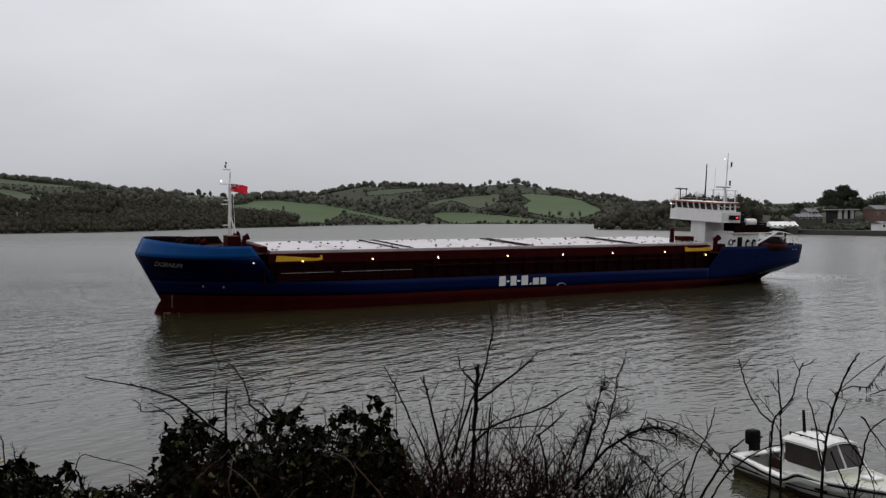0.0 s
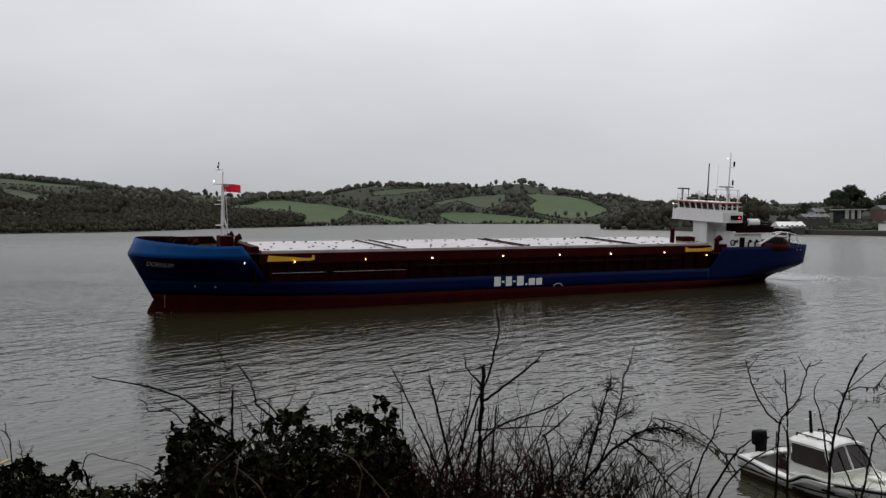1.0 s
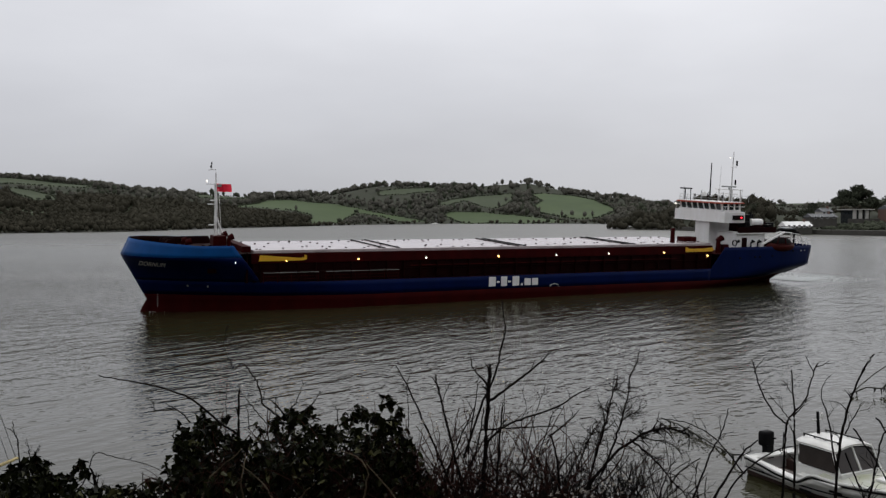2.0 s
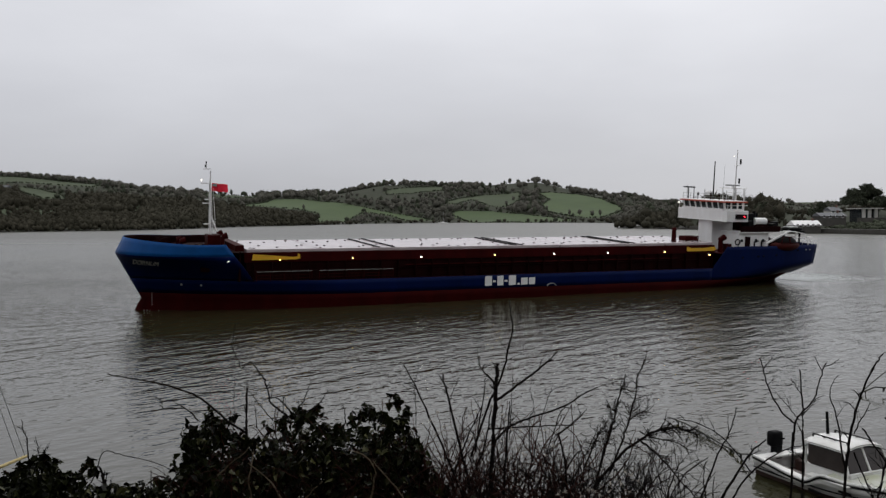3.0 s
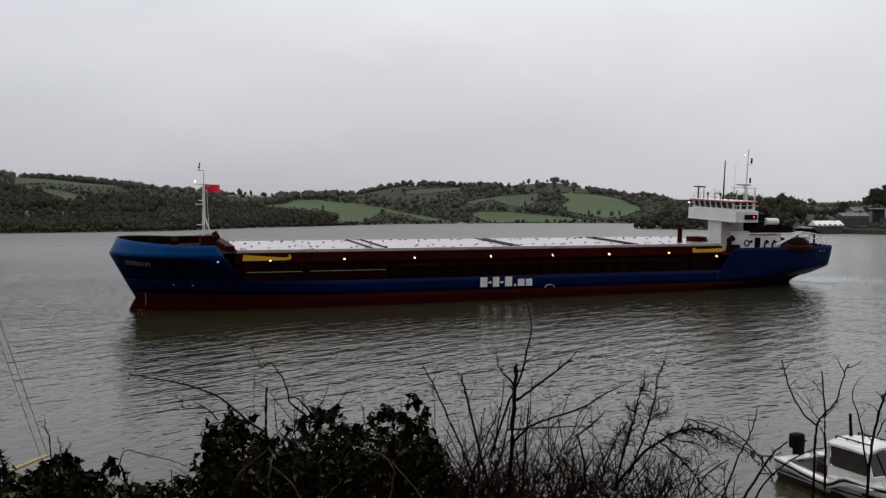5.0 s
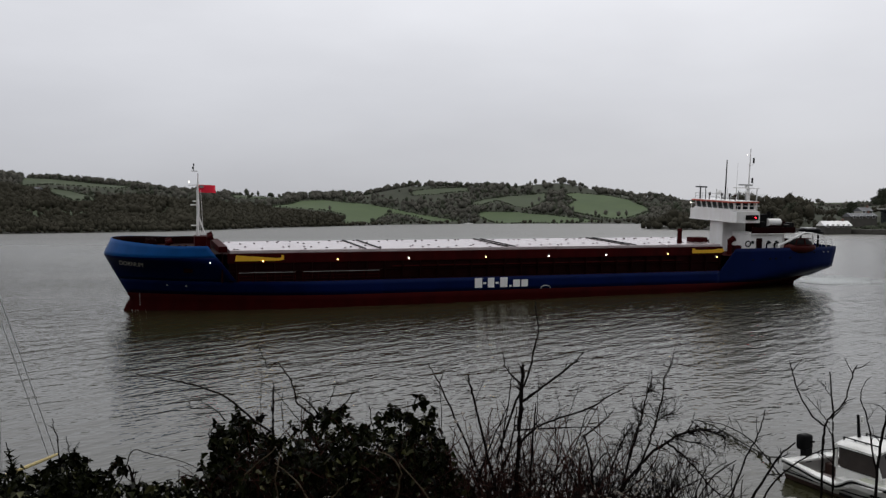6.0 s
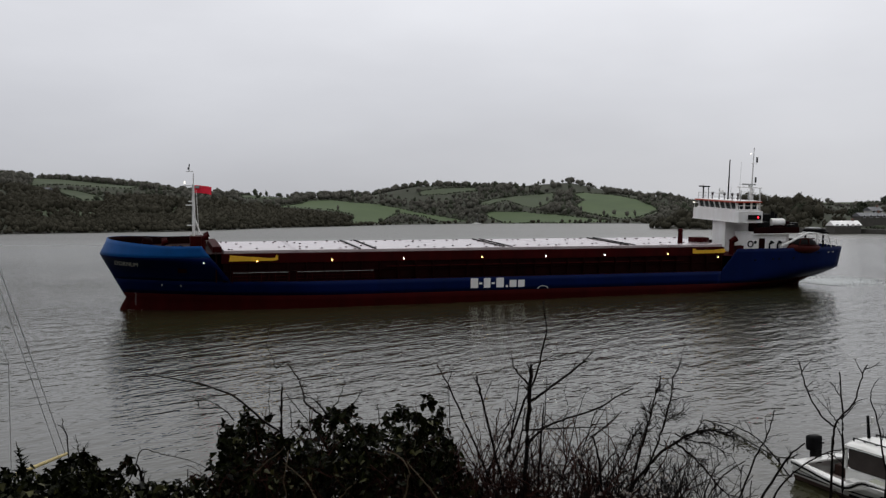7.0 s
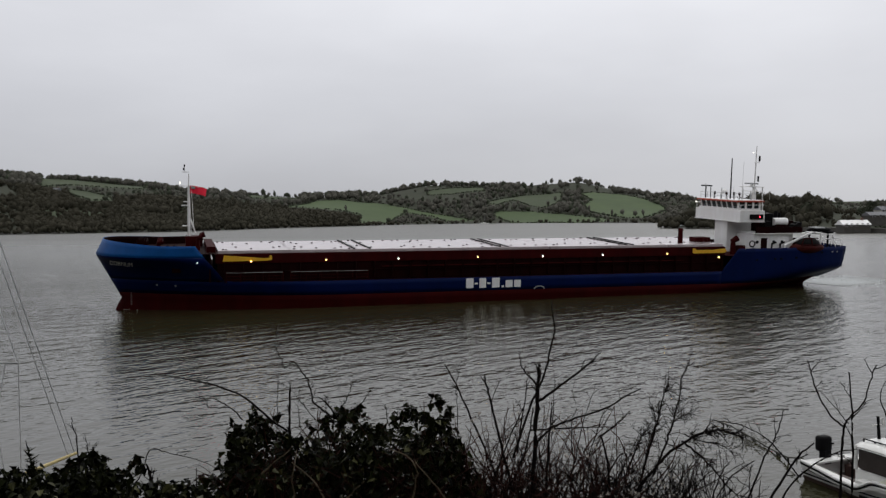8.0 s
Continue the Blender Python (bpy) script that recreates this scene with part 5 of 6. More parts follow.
# ---------------- hedge bank in front of the camera
# canes: thickness at the foot, distance, then (x, height) from foot to tip
IVY_CANES = [
    (0.006, 5.40, [(-1.058, 8.022), (-1.172, 8.106), (-1.182, 8.133), (-1.201, 8.231), (-1.231, 8.311), (-1.303, 8.363), (-1.353, 8.329), (-1.387, 8.381), (-1.399, 8.474), (-1.4, 8.606)]),
    (0.0028, 5.40, [(-1.405, 7.918), (-1.401, 8.162), (-1.39, 8.37)]),
    (0.013, 5.40, [(-1.339, 7.673), (-1.327, 7.952), (-1.319, 8.238)]),
    (0.0075, 5.40, [(-1.338, 7.935), (-1.459, 8.022), (-1.614, 8.145), (-1.753, 8.208), (-1.892, 8.239), (-2.049, 8.257), (-2.193, 8.289)]),
    (0.0045, 5.40, [(-1.623, 8.005), (-1.702, 8.086), (-1.754, 8.11), (-1.782, 8.141)]),
    (0.004, 5.40, [(-1.702, 8.082), (-1.843, 8.079), (-1.849, 8.121), (-1.883, 8.156)]),
    (0.004, 5.40, [(-2.307, 7.608), (-2.255, 7.707), (-2.203, 7.823), (-2.077, 7.802), (-1.902, 7.753), (-1.745, 7.672)]),
]
IVY_TWIGS = [
    (0.012, 5.50, [(-2.242, 7.535), (-2.269, 7.635), (-2.289, 7.693)]),
    (0.005, 5.50, [(-2.729, 7.678), (-2.735, 7.858), (-2.748, 7.937), (-2.761, 7.997)]),
    (0.004, 5.50, [(-2.657, 7.678), (-2.665, 7.804), (-2.681, 7.886)]),
    (0.003, 5.50, [(-2.645, 7.732), (-2.625, 7.804), (-2.602, 7.836)]),
    (0.003, 5.50, [(-1.184, 7.982), (-1.254, 8.063), (-1.324, 8.152), (-1.365, 8.205), (-1.415, 8.22)]),
    (0.0045, 5.50, [(-1.167, 7.982), (-1.078, 8.017), (-0.999, 8.098), (-0.97, 8.158), (-0.944, 8.225)]),
    (0.004, 5.50, [(-1.06, 7.999), (-0.918, 8.07), (-0.864, 8.133), (-0.843, 8.176)]),
    (0.006, 5.50, [(-1.043, 7.992), (-1.112, 8.088), (-1.165, 8.12), (-1.204, 8.127)]),
    (0.0045, 5.50, [(-0.732, 7.963), (-0.745, 8.087)]),
    (0.003, 5.50, [(-1.285, 7.928), (-1.297, 8.07), (-1.288, 8.177)]),
    (0.003, 5.50, [(-1.12, 7.999), (-1.122, 8.141)]),
    (0.007, 5.50, [(-1.616, 7.708), (-1.721, 7.822), (-1.765, 7.9)]),
]
BRIAR_CANES = [
    (0.014, 5.50, [(0.156, 7.468), (0.178, 7.786), (0.194, 8.068), (0.209, 8.335)]),
    (0.008, 5.50, [(0.045, 7.751), (0.152, 8.068), (0.24, 8.261), (0.279, 8.419), (0.301, 8.541), (0.294, 8.646), (0.285, 8.733)]),
    (0.0095, 5.50, [(0.198, 8.103), (0.327, 8.191), (0.519, 8.338), (0.553, 8.355)]),
    (0.0075, 5.50, [(0.195, 8.209), (0.136, 8.272), (0.091, 8.332)]),
    (0.0085, 5.50, [(0.179, 7.839), (0.273, 7.934), (0.396, 7.991), (0.604, 8.068), (0.743, 8.144), (0.819, 8.193)]),
    (0.01, 5.50, [(0.061, 7.468), (-0.017, 7.786), (-0.075, 8.033), (-0.116, 8.216), (-0.126, 8.269)]),
    (0.0075, 5.50, [(0.008, 7.468), (-0.164, 7.892), (-0.25, 8.086), (-0.318, 8.245), (-0.37, 8.33)]),
    (0.0035, 5.50, [(-0.297, 7.892), (-0.302, 8.139), (-0.308, 8.21)]),
    (0.01, 5.50, [(0.24, 7.468), (0.262, 7.786), (0.285, 8.096)]),
]
BRIAR_SHOOTS = [
    (0.01, 5.60, [(0.663, 7.436), (0.622, 7.76), (0.59, 7.874)]),
    (0.0035, 5.60, [(0.426, 7.652), (0.41, 7.939), (0.439, 8.046), (0.414, 8.161)]),
    (0.0035, 5.60, [(0.43, 7.688), (0.491, 7.975), (0.57, 8.189)]),
    (0.0035, 5.60, [(0.289, 7.832), (0.304, 8.118), (0.312, 8.218)]),
    (0.004, 5.60, [(0.49, 7.652), (0.597, 7.975), (0.668, 8.064)]),
    (0.006, 5.60, [(0.154, 7.903), (0.438, 7.921), (0.686, 7.932)]),
    (0.003, 5.60, [(-0.087, 8.083), (-0.029, 8.226)]),
    (0.003, 5.60, [(0.252, 8.325), (0.316, 8.361), (0.398, 8.396)]),
    (0.0025, 5.60, [(0.277, 8.397), (0.228, 8.464)]),
    (0.006, 5.60, [(0.116, 7.435), (0.075, 7.76), (0.127, 8.118), (0.135, 8.219)]),
    (0.007, 5.60, [(-0.134, 7.435), (0.018, 7.832), (0.112, 8.047)]),
    (0.006, 5.60, [(0.525, 7.436), (0.721, 7.76), (0.773, 7.652)]),
    (0.005, 5.60, [(0.59, 7.867), (0.721, 7.975), (0.774, 8.028)]),
    (0.008, 5.60, [(-0.034, 7.435), (0.118, 7.76), (0.173, 8.047)]),
]
THORN_CANES = [
    (0.011, 5.70, [(0.769, 7.404), (0.895, 7.587), (1.021, 7.733), (1.128, 7.813), (1.182, 7.86), (1.289, 7.879), (1.379, 7.868), (1.503, 7.824)]),
    (0.0075, 5.70, [(0.931, 7.587), (1.003, 7.77), (1.057, 7.933), (1.093, 8.096), (1.11, 8.223), (1.157, 8.284)]),
    (0.0075, 5.70, [(0.841, 7.514), (0.913, 7.77), (0.967, 7.951), (1.003, 8.097), (1.021, 8.151)]),
    (0.006, 5.70, [(0.769, 7.624), (0.841, 7.806), (0.895, 7.897)]),
    (0.005, 5.70, [(0.877, 7.624), (0.895, 7.77), (0.949, 7.915), (0.931, 8.024)]),
    (0.008, 5.70, [(1.11, 7.813), (1.236, 7.715), (1.361, 7.57), (1.505, 7.406)]),
    (0.0045, 5.70, [(1.128, 7.861), (1.2, 7.824), (1.343, 7.788), (1.422, 7.748)]),
    (0.004, 5.70, [(1.057, 7.933), (1.11, 7.969), (1.182, 7.995)]),
]
SAPLING_CANES = [
    (0.009, 5.60, [(2.119, 7.439), (2.123, 7.831), (2.121, 8.044), (2.109, 8.267)]),
    (0.008, 5.60, [(2.042, 7.439), (2.06, 7.796), (2.066, 7.938), (2.087, 7.991), (2.173, 8.097), (2.252, 8.256), (2.272, 8.309)]),
    (0.0065, 5.60, [(2.063, 7.938), (1.982, 8.016), (1.912, 8.15), (1.87, 8.274), (1.842, 8.349)]),
    (0.003, 5.60, [(2.107, 8.115), (2.068, 8.186), (2.047, 8.214)]),
    (0.0035, 5.60, [(2.094, 7.955), (2.024, 8.044), (1.975, 8.108)]),
    (0.01, 5.60, [(2.376, 7.44), (2.401, 7.76), (2.434, 7.937), (2.485, 8.114), (2.562, 8.297), (2.617, 8.367)]),
    (0.006, 5.60, [(2.381, 7.653), (2.33, 7.937), (2.294, 8.097), (2.273, 8.16)]),
    (0.0035, 5.60, [(2.454, 8.001), (2.416, 8.051), (2.364, 8.068)]),
]
SAPLING_SHOOTS = [
    (0.0045, 5.60, [(2.435, 7.866), (2.503, 8.008), (2.547, 8.061)]),
    (0.005, 5.60, [(1.271, 7.438), (1.337, 7.635), (1.376, 7.706)]),
    (0.0065, 5.60, [(1.478, 7.438), (1.6, 7.742), (1.669, 7.902), (1.711, 8.034)]),
    (0.009, 5.60, [(1.601, 7.438), (1.775, 7.724), (1.886, 7.838)]),
    (0.0065, 5.60, [(1.678, 7.438), (1.793, 7.617), (1.984, 7.76), (2.158, 7.796)]),
    (0.005, 5.60, [(1.81, 7.617), (1.635, 7.831), (1.459, 7.938), (1.284, 7.96)]),
    (0.005, 5.60, [(1.524, 7.438), (1.502, 7.581), (1.516, 7.696)]),
]
SAPLING_SIDE = [
    (0.008, 5.60, [(2.581, 7.42), (2.622, 7.636), (2.685, 7.859), (2.79, 7.973)]),
    (0.006, 5.60, [(2.63, 7.967), (2.728, 7.833), (2.811, 7.724)]),
    (0.006, 5.60, [(2.488, 7.9), (2.596, 7.744), (2.741, 7.527)]),
    (0.006, 5.60, [(2.436, 7.746), (2.527, 7.529), (2.581, 7.42)]),
    (0.005, 5.60, [(2.782, 8.138), (2.682, 8.103)]),
]

# leaf colour set far below life: the bush's inner shade lies in it
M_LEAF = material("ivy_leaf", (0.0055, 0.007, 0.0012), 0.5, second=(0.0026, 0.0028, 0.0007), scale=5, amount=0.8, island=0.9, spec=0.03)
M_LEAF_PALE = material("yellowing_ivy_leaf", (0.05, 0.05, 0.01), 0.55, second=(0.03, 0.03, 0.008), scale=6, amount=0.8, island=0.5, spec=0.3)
# bare canes, near black all over
M_CANE = material("near_black_bark", (0.004, 0.003, 0.0027), 0.8, second=(0.009, 0.006, 0.005), scale=18, amount=0.8, bump=0.5, bump_scale=60, spec=0.08)
M_BRIAR = material("red_brown_briar", (0.03, 0.009, 0.006), 0.7, second=(0.011, 0.005, 0.004), scale=12, amount=0.8, island=0.4, spec=0.08)
M_FLUFF = material("pale_seed_fluff", (0.42, 0.38, 0.33), 0.9, second=(0.25, 0.2, 0.17), scale=20)
M_EARTH = material("bank_earth", (0.013, 0.01, 0.007), 0.95, second=(0.007, 0.008, 0.004), scale=1.2, amount=0.9, bump=0.6, bump_scale=8, spec=0.1)


def bank():
    # behind the eye it climbs into an unseen hill, added to block sky light
    prof = [(-400, 150), (-220, 120), (-90, 68), (-32, 27), (-14, 11.5), (-6, 7.8), (3.5, 7.6), (4.6, 7.25), (6.2, 6.6), (8, 5.2), (12, 2.2), (15.5, -0.4), (19, -2)]
    xs = [-600, -400, -120, -60] + [-30 + 1.5 * i for i in range(41)] + [60, 120, 400, 600]
    V, F = [], []
    for y, z in prof:
        for x in xs:
            V.append((x, y + 0.4 * math.sin(x * 0.9) * (y > 4), z + 0.12 * math.sin(x * 1.7 + y)))
    n = len(xs)
    for j in range(len(prof) - 1):
        for i in range(n - 1):
            p = j * n + i
            F.append((p, p + 1, p + n + 1, p + n))
    tagged(raw("bank", V, F, M_EARTH, smooth=True), "steep earth river bank under the hedge, with an added unseen hill behind", "bank", kind="structure")


bank()


def tube(bm, pts, r0, r1, seg=5):
    """One tapering tube through all the points."""
    rings, n = [], len(pts)
    for i, p in enumerate(pts):
        d = (pts[min(i + 1, n - 1)] - pts[max(i - 1, 0)]).normalized()
        q = d.to_track_quat('Z', 'Y')
        r = r0 + (r1 - r0) * i / (n - 1)
        rings.append([bm.verts.new(p + q @ Vector((r * math.cos(2 * math.pi * k / seg), r * math.sin(2 * math.pi * k / seg), 0))) for k in range(seg)])
    for a, b in zip(rings, rings[1:]):
        for k in range(seg):
            bm.faces.new((a[k], a[(k + 1) % seg], b[(k + 1) % seg], b[k]))
    bm.faces.new(rings[-1])


def bent(p, d, length, rnd, wander=0.25, droop=0.0, n=7):
    pts, d = [p.copy()], d.normalized()
    for _ in range(n):
        d = (d + Vector((rnd.gauss(0, wander), rnd.gauss(0, wander), rnd.gauss(0, wander) - droop))).normalized()
        pts.append(pts[-1] + d * (length / n))
    return pts


def through_points(pts, per=6):
    """A smooth line through a few points."""
    out = []
    for i in range(len(pts) - 1):
        a, b, c, d = pts[max(i - 1, 0)], pts[i], pts[i + 1], pts[min(i + 2, len(pts) - 1)]
        for k in range(per):
            t = k / per
            out.append(0.5 * ((2 * b) + (c - a) * t + (2 * a - 5 * b + 4 * c - d) * t * t + (3 * b - a - 3 * c + d) * t ** 3))
    return out + [pts[-1]]


def sprigs(bm, pts, r, rnd, count, length, angle=0.9, level=1, wander=0.22):
    for _ in range(count):
        i = rnd.randrange(len(pts) // 4, len(pts) - 1)
        d = (pts[i + 1] - pts[i]).normalized()
        side = Vector((rnd.gauss(0, 1), rnd.gauss(0, 0.5), rnd.gauss(0, 0.8) + 0.2)).normalized()
        q = bent(pts[i], d + side * angle, length * rnd.uniform(0.4, 1.2), rnd, wander, n=5)
        tube(bm, q, r * 0.45, r * 0.15, 4)
        if level:
            sprigs(bm, q, r * 0.5, rnd, 2, length * 0.45, angle, level - 1, wander)


def cane_thing(name, label, canes, mat, seed, twigs, length, level=1, jitter=0.0025, wander=0.12):
    rnd = random.Random(seed)
    T = tagged(empty(name, pose(canes[0][2][0][0], canes[0][1], 7.0)), label, "shrub")
    off = T.matrix_world.translation
    for r, y, line in canes:
        pts = through_points([Vector((x, y + rnd.uniform(-0.012, 0.012) * k, z)) - off for k, (x, z) in enumerate(line)])
        pts = [p + Vector((rnd.gauss(0, jitter), rnd.gauss(0, jitter), rnd.gauss(0, jitter * 0.6))) for p in pts]
        bm = bmesh.new()
        tube(bm, pts, r, r * (0.95 if r > 0.013 else 0.42), 6)
        sprigs(bm, pts, r, rnd, twigs, length, 0.9, level, wander)
        part("cane", bm, mat, T)
    return T


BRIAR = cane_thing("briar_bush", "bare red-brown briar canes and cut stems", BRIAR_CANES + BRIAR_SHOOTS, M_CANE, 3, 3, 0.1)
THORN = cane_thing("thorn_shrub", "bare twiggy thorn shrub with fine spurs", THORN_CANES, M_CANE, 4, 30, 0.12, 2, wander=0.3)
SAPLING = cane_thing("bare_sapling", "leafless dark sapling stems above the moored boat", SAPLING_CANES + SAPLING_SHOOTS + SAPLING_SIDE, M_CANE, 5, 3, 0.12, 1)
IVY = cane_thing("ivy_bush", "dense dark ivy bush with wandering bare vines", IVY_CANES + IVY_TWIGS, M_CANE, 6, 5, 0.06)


def thicket(T, x0, x1, z0, z1, y0, y1, count, mat, seed, name="twiggery"):
    """Fine tangled stems that nobody could count."""
    rnd = random.Random(seed)
    off = T.matrix_world.translation
    bm = bmesh.new()
    for _ in range(count):
        x = rnd.uniform(x0, x1)
        p = Vector((x, rnd.uniform(y0, y1), z0 - rnd.uniform(0, 0.1))) - off
        lean = Vector((rnd.gauss(0, 0.45), rnd.gauss(0, 0.25), 1))
        q = bent(p, lean, rnd.uniform(0.4, 1.0) * (z1 - z0) * 1.15, rnd, 0.15, rnd.uniform(0, 0.08), 9)
        r = rnd.uniform(0.0025, 0.007)
        tube(bm, q, r, r * 0.4, 4)
        sprigs(bm, q, r, rnd, 3, 0.16, 1.0, 1, 0.3)
    ob = part(name, bm, mat, T)
    return tagged(ob, kind="stuff")


thicket(BRIAR, -0.35, 0.75, 7.35, 8.05, 5.3, 6.1, 170, M_BRIAR, 1)
thicket(BRIAR, -0.1, 1.3, 7.3, 7.75, 5.1, 6.2, 190, M_CANE, 2)
thicket(BRIAR, 0.0, 1.0, 7.35, 8.0, 5.3, 6.0, 40, M_CANE, 7)
thicket(THORN, 0.7, 1.35, 7.3, 7.85, 5.5, 6.0, 70, M_CANE, 3)
thicket(SAPLING, 1.3, 2.9, 7.2, 7.6, 5.2, 6.0, 30, M_CANE, 4)
thicket(IVY, -1.7, -0.25, 7.5, 8.0, 5.15, 5.9, 150, M_BRIAR, 5)
thicket(BRIAR, -0.45, 0.1, 7.3, 8.0, 5.2, 5.8, 60, M_BRIAR, 8)
thicket(IVY, -3.2, -1.7, 7.2, 7.62, 5.2, 6.0, 50, M_CANE, 6)


def leaf_mesh(name, mat):
    """A lobed leaf, folded along its midrib, 1 m long before scaling."""
    V = [(0, 0, 0), (0.45, 0.12, 0.06), (0.3, 0.45, 0.05), (0.2, 0.8, 0.0), (0, 1.05, -0.12), (-0.2, 0.8, 0.0), (-0.3, 0.45, 0.05), (-0.45, 0.12, 0.06), (0, 0.5, -0.05)]
    F = [(0, 1, 8), (1, 2, 8), (2, 3, 8), (3, 4, 8), (4, 5, 8), (5, 6, 8), (6, 7, 8), (7, 0, 8)]
    me = bpy.data.meshes.new(name)
    me.from_pydata(V, [], F)
    me.materials.append(mat)
    return me


def ivy_top(x):
    return float(np.interp(x, [-3.201, -2.983, -2.894, -2.767, -2.673, -2.601, -2.514, -2.407, -2.083, -2.01, -1.795, -1.727, -1.654, -1.568, -1.505, -1.363, -1.185, -1.043, -0.954, -0.865, -0.824, -0.69, -0.612, -0.541, -0.477, -0.4, -0.331, -0.283, -0.217, -0.096, 0.568, 2.634],
                           [7.7, 7.7, 7.66, 7.7, 7.8, 7.79, 7.68, 7.63, 7.61, 7.66, 7.67, 7.84, 7.971, 7.982, 7.9, 7.911, 7.946, 8.006, 8.034, 8.041, 7.971, 7.97, 8.006, 8.04, 8.065, 8.05, 7.98, 7.91, 7.786, 7.567, 7.539, 7.49]))


def ivy_leaves():
    rnd = random.Random(9)
    off = IVY.matrix_world.translation
    dark, pale = leaf_mesh("leaf", M_LEAF), leaf_mesh("leaf", M_LEAF_PALE)
    base = np.array([v.co[:] for v in dark.vertices])
    tris = np.array([p.vertices[:] for p in dark.polygons])
    V, F, Vp, Fp, near = [], [], [], [], 0
    for i in range(24500):
        if i < 14500:
            x = rnd.uniform(-1.85, -0.1) if rnd.random() < 0.78 else rnd.uniform(-3.6, 0.2)
        elif i < 21500:
            x = rnd.uniform(-3.7, -1.6)
        else:
            x = rnd.uniform(-3.6, 1.1)
        y = 5.5 + rnd.gauss(0, 0.2) if rnd.random() < 0.6 else 6.0 + rnd.gauss(0, 0.14)
        edge = 0.05 * (noise.noise(Vector((x * 5, y * 3, 1))) + 0.8 * noise.noise(Vector((x * 14, y * 6, 3))))
        depth = 0.01 + rnd.random() ** 1.1 * (0.75 if -1.8 < x < 0 else 0.3)
        z = ivy_top(x * 5.5 / y) - 0.04 + (y - 5.5) * (ivy_top(x * 5.5 / y) - 9.25) / 5.5 + edge - depth
        if noise.noise(Vector((x * 7, y * 5, z * 7))) < 0.0 and depth < 0.16:
            continue
        if z < 6.9:
            continue
        s = rnd.uniform(0.022, 0.062)
        m = Matrix.LocRotScale(Vector((x, y, z)) - off, Euler((rnd.gauss(-0.75, 0.6), rnd.gauss(0, 0.4), rnd.uniform(0, 6.28))), (s * rnd.uniform(0.7, 1.1), s, s))
        light = rnd.random() < 0.09
        if near < 300 and -1.9 < x < -0.2 and y < 5.45 and depth < 0.3 and i % 4 == 0:
            ob = new("leaf", pale if light else dark)
            ob.parent, ob.matrix_basis = IVY, m
            near += 1
            continue
        w = base @ np.array(m.to_3x3()).T + np.array(m.translation)
        if light:
            Fp.append(tris + 9 * len(Vp))
            Vp.append(w)
        else:
            F.append(tris + 9 * len(V))
            V.append(w)
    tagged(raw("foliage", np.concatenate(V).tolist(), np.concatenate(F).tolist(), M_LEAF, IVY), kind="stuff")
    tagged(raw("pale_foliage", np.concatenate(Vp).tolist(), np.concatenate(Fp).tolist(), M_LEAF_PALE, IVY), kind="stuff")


def ivy_sprigs():
    """Leafy shoots standing up out of the ivy."""
    rnd = random.Random(33)
    off = IVY.matrix_world.translation
    me = leaf_mesh("sprig_leaf", M_LEAF)
    base = np.array([v.co[:] for v in me.vertices])
    tris = np.array([p.vertices[:] for p in me.polygons])
    stems, V, F = bmesh.new(), [], []
    for _ in range(90):
        x = rnd.choice((rnd.uniform(-1.8, -0.25), rnd.uniform(-1.2, -0.33), rnd.uniform(-2.8, -2.4), rnd.uniform(-1.75, -1.5)))
        p = Vector((x, rnd.uniform(5.3, 5.8), ivy_top(x) - 0.06)) - off
        q = bent(p, Vector((rnd.gauss(0, 0.5), 0, 1)), rnd.uniform(0.05, 0.12), rnd, 0.2, 0, 6)
        tube(stems, q, 0.004, 0.002, 4)
        for c in q[2:]:
            for _ in range(2):
                s = rnd.uniform(0.028, 0.055)
                m = Matrix.LocRotScale(c, Euler((rnd.gauss(-0.6, 0.8), rnd.gauss(0, 0.7), rnd.uniform(0, 6.28))), (s, s, s))
                F.append(tris + 9 * len(V))
                V.append(base @ np.array(m.to_3x3()).T + np.array(m.translation))
    tagged(part("shoot", stems, M_BRIAR, IVY), kind="stuff")
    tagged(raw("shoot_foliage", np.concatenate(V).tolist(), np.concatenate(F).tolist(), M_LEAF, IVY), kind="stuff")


ivy_leaves()
ivy_sprigs()


def fluff():
    rnd = random.Random(21)
    off = BRIAR.matrix_world.translation
    bm = bmesh.new()
    for _ in range(70):
        c = Vector((rnd.uniform(-0.2, 0.6), rnd.uniform(5.2, 5.7), rnd.uniform(7.75, 8.08)) if rnd.random() < 0.4 else (rnd.uniform(0.5, 1.1), rnd.uniform(5.2, 5.6), rnd.uniform(7.45, 7.66))) - off
        for _ in range(10):
            d = Vector((rnd.gauss(0, 1), rnd.gauss(0, 1), rnd.gauss(0, 1))).normalized()
            rod(bm, c, c + d * rnd.uniform(0.008, 0.02), 0.0022, 0.001, 3)
    tagged(part("seed_fluff", bm, M_FLUFF, BRIAR, "pale fluffy seed heads"), kind="stuff")


fluff()


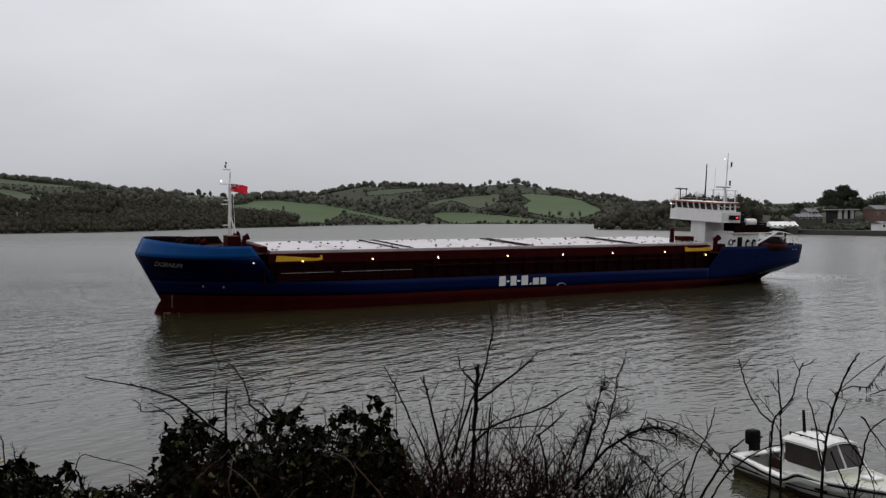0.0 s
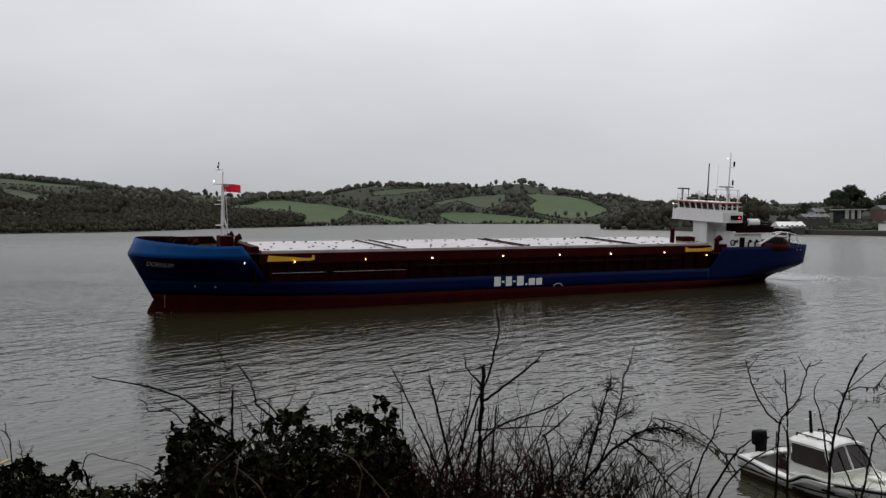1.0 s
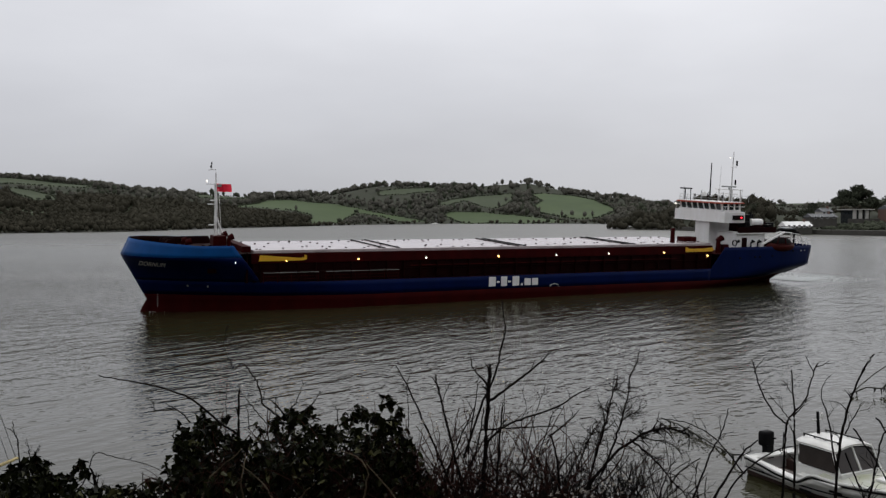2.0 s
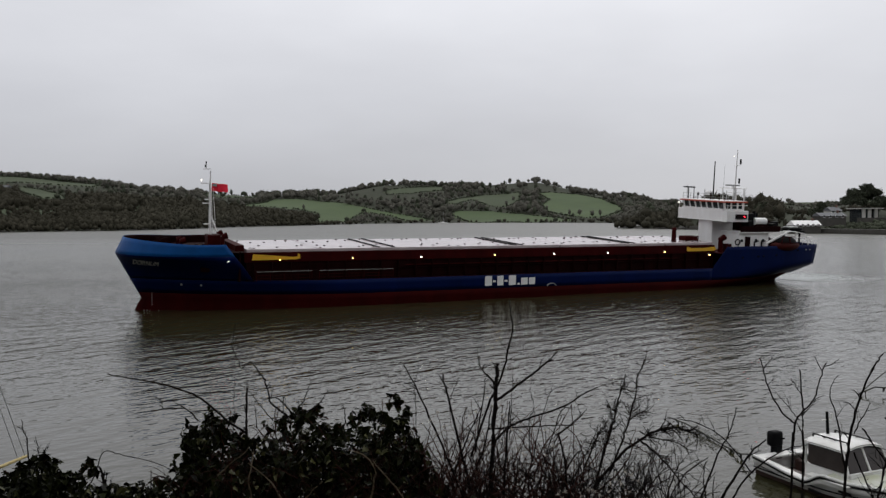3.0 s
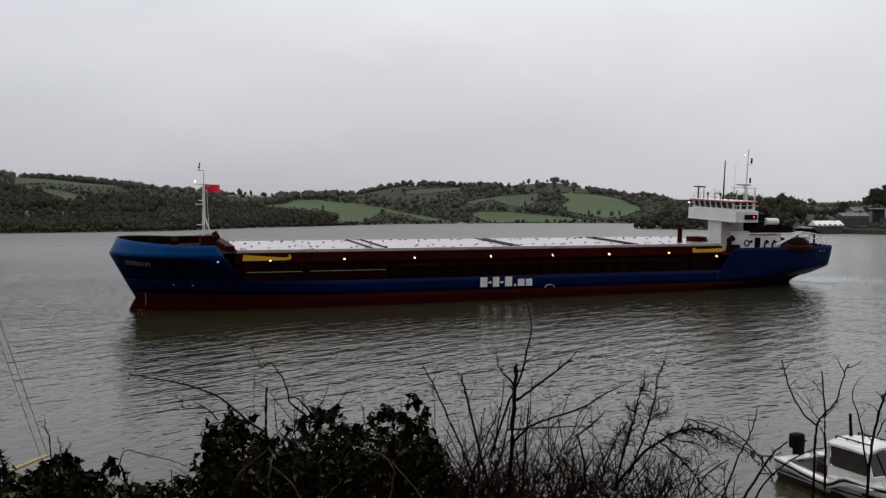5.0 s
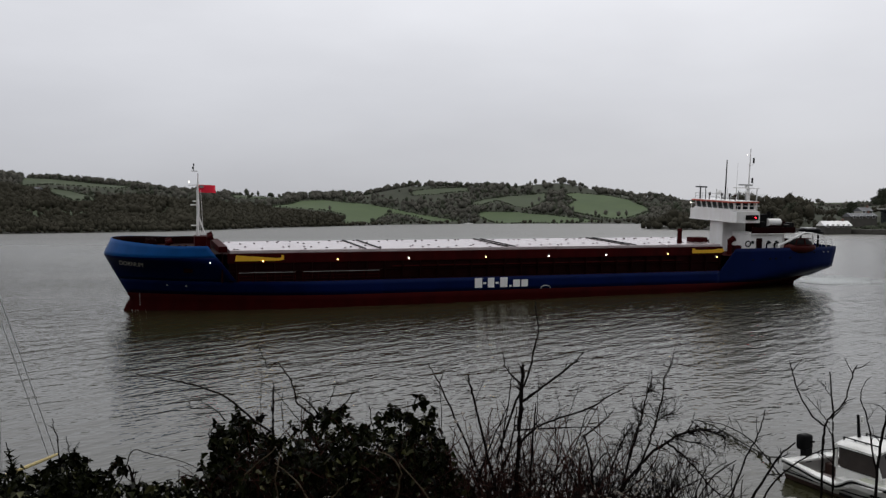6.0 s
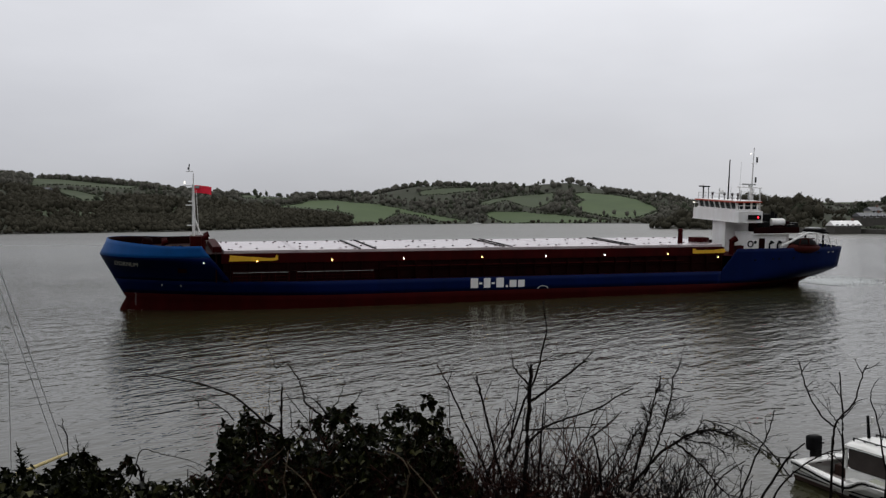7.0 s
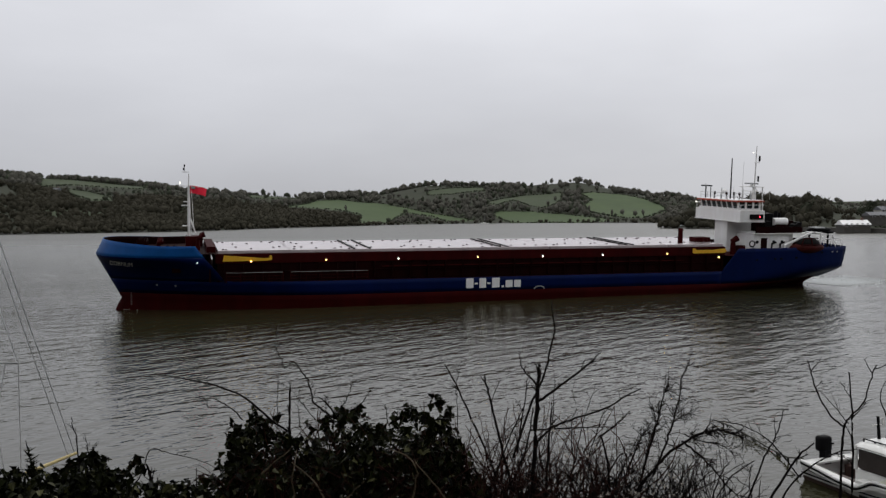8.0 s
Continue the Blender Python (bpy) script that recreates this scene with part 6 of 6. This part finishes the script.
def gorse():
    """Spiny evergreen shoots: stems thick with short green spines."""
    rnd = random.Random(17)
    G = tagged(empty("gorse_bush", pose(-2.95, 5.5, 7.2)), "spiny dark green gorse bush beside the ivy", "shrub")
    for x, z, dx, dz in ((-2.98, 7.3, -0.01, 0.55), (-3.15, 7.3, 0.02, 0.3), (-3.2, 7.25, -0.1, 0.35), (-2.88, 7.3, 0.03, 0.38), (-2.8, 7.25, 0.08, 0.34), (-3.05, 7.25, 0.05, 0.36), (-3.3, 7.3, 0.0, 0.36), (-2.7, 7.25, 0.06, 0.28), (-3.0, 7.2, 0.22, 0.36), (-3.1, 7.2, -0.2, 0.3)):
        p = Vector((x + 2.95, rnd.uniform(-0.15, 0.15), z - 7.2))
        q = bent(p, Vector((dx, rnd.gauss(0, 0.05), dz)), math.hypot(dx, dz), rnd, 0.07, 0, 16)
        bm = bmesh.new()
        tube(bm, q, 0.007, 0.0025, 5)
        stem = part("stem", bm, M_CANE, G)
        bm = bmesh.new()
        for i, c in enumerate(q[2:15]):
            for _ in range(24 if i < 10 else 8):
                v = Vector((rnd.gauss(0, 1), rnd.gauss(0, 1), rnd.gauss(0.5, 0.6))).normalized()
                rod(bm, c + Vector((0, 0, rnd.uniform(-0.02, 0.02))), c + v * rnd.uniform(0.025, 0.07), 0.006, 0.0012, 3)
        tagged(part("spines", bm, M_LEAF, stem), kind="stuff")


gorse()

M_STRAW = material("straw_coloured_stem", (0.085, 0.06, 0.03), 0.75, second=(0.045, 0.033, 0.018), scale=9, amount=0.7)


def pale_stems():
    """A few dead straw-coloured stems lying across the ivy."""
    rnd = random.Random(12)
    off = IVY.matrix_world.translation
    for x, z, dx, dz in ((-1.25, 7.55, 0.15, 1), (-1.05, 7.6, -0.4, 0.8), (-0.9, 7.52, 1, 0.25), (-1.5, 7.6, 0.2, 1), (-0.55, 7.6, 0.5, 0.7), (-0.3, 7.55, -0.3, 1), (-1.1, 7.5, 0.8, 0.5)):
        bm = bmesh.new()
        q = bent(Vector((x, 5.08 + rnd.uniform(0, 0.15), z)) - off, Vector((dx, 0, dz)), rnd.uniform(0.25, 0.42), rnd, 0.2, 0.05, 9)
        tube(bm, q, 0.006, 0.003, 5)
        part("dead_stem", bm, M_STRAW, IVY, "straw-coloured dead stem")


pale_stems()


# ---------------- what moves
def motions():
    times = (0, 1, 2, 3, 4, 5, 6, 7, 8)
    walk(SHIP, [(t, ship_pose(t)) for t in times])
    walk(WAKE, [(t, ship_pose(t, 0, 0, 0.0)) for t in times])
    walk(BOW_WAVE, [(t, ship_pose(t, 0, 0, 0.0)) for t in times])
    fx = FLAG.location.copy()
    half = [i * 0.25 for i in range(33)]
    walk(FLAG, [(t, Matrix.Translation(fx) @ pose(0, 0, 0, 0, 4 * math.sin(t * 5), 14 * math.sin(t * 4.1) - 10)) for t in half])
    gx = FLAG_FLY.location.copy()
    walk(FLAG_FLY, [(t, Matrix.Translation(gx) @ pose(0, 0, 0, 0, 7 * math.sin(t * 5.6 + 1), 28 * math.sin(t * 6.3 + 0.8))) for t in half])
    walk(BOAT, [(t, boat_pose(t)) for t in times])
    walk(WATER, [(0, pose(0, 0, 0)), (8, pose(-2.4, -1.6, 0))])


motions()
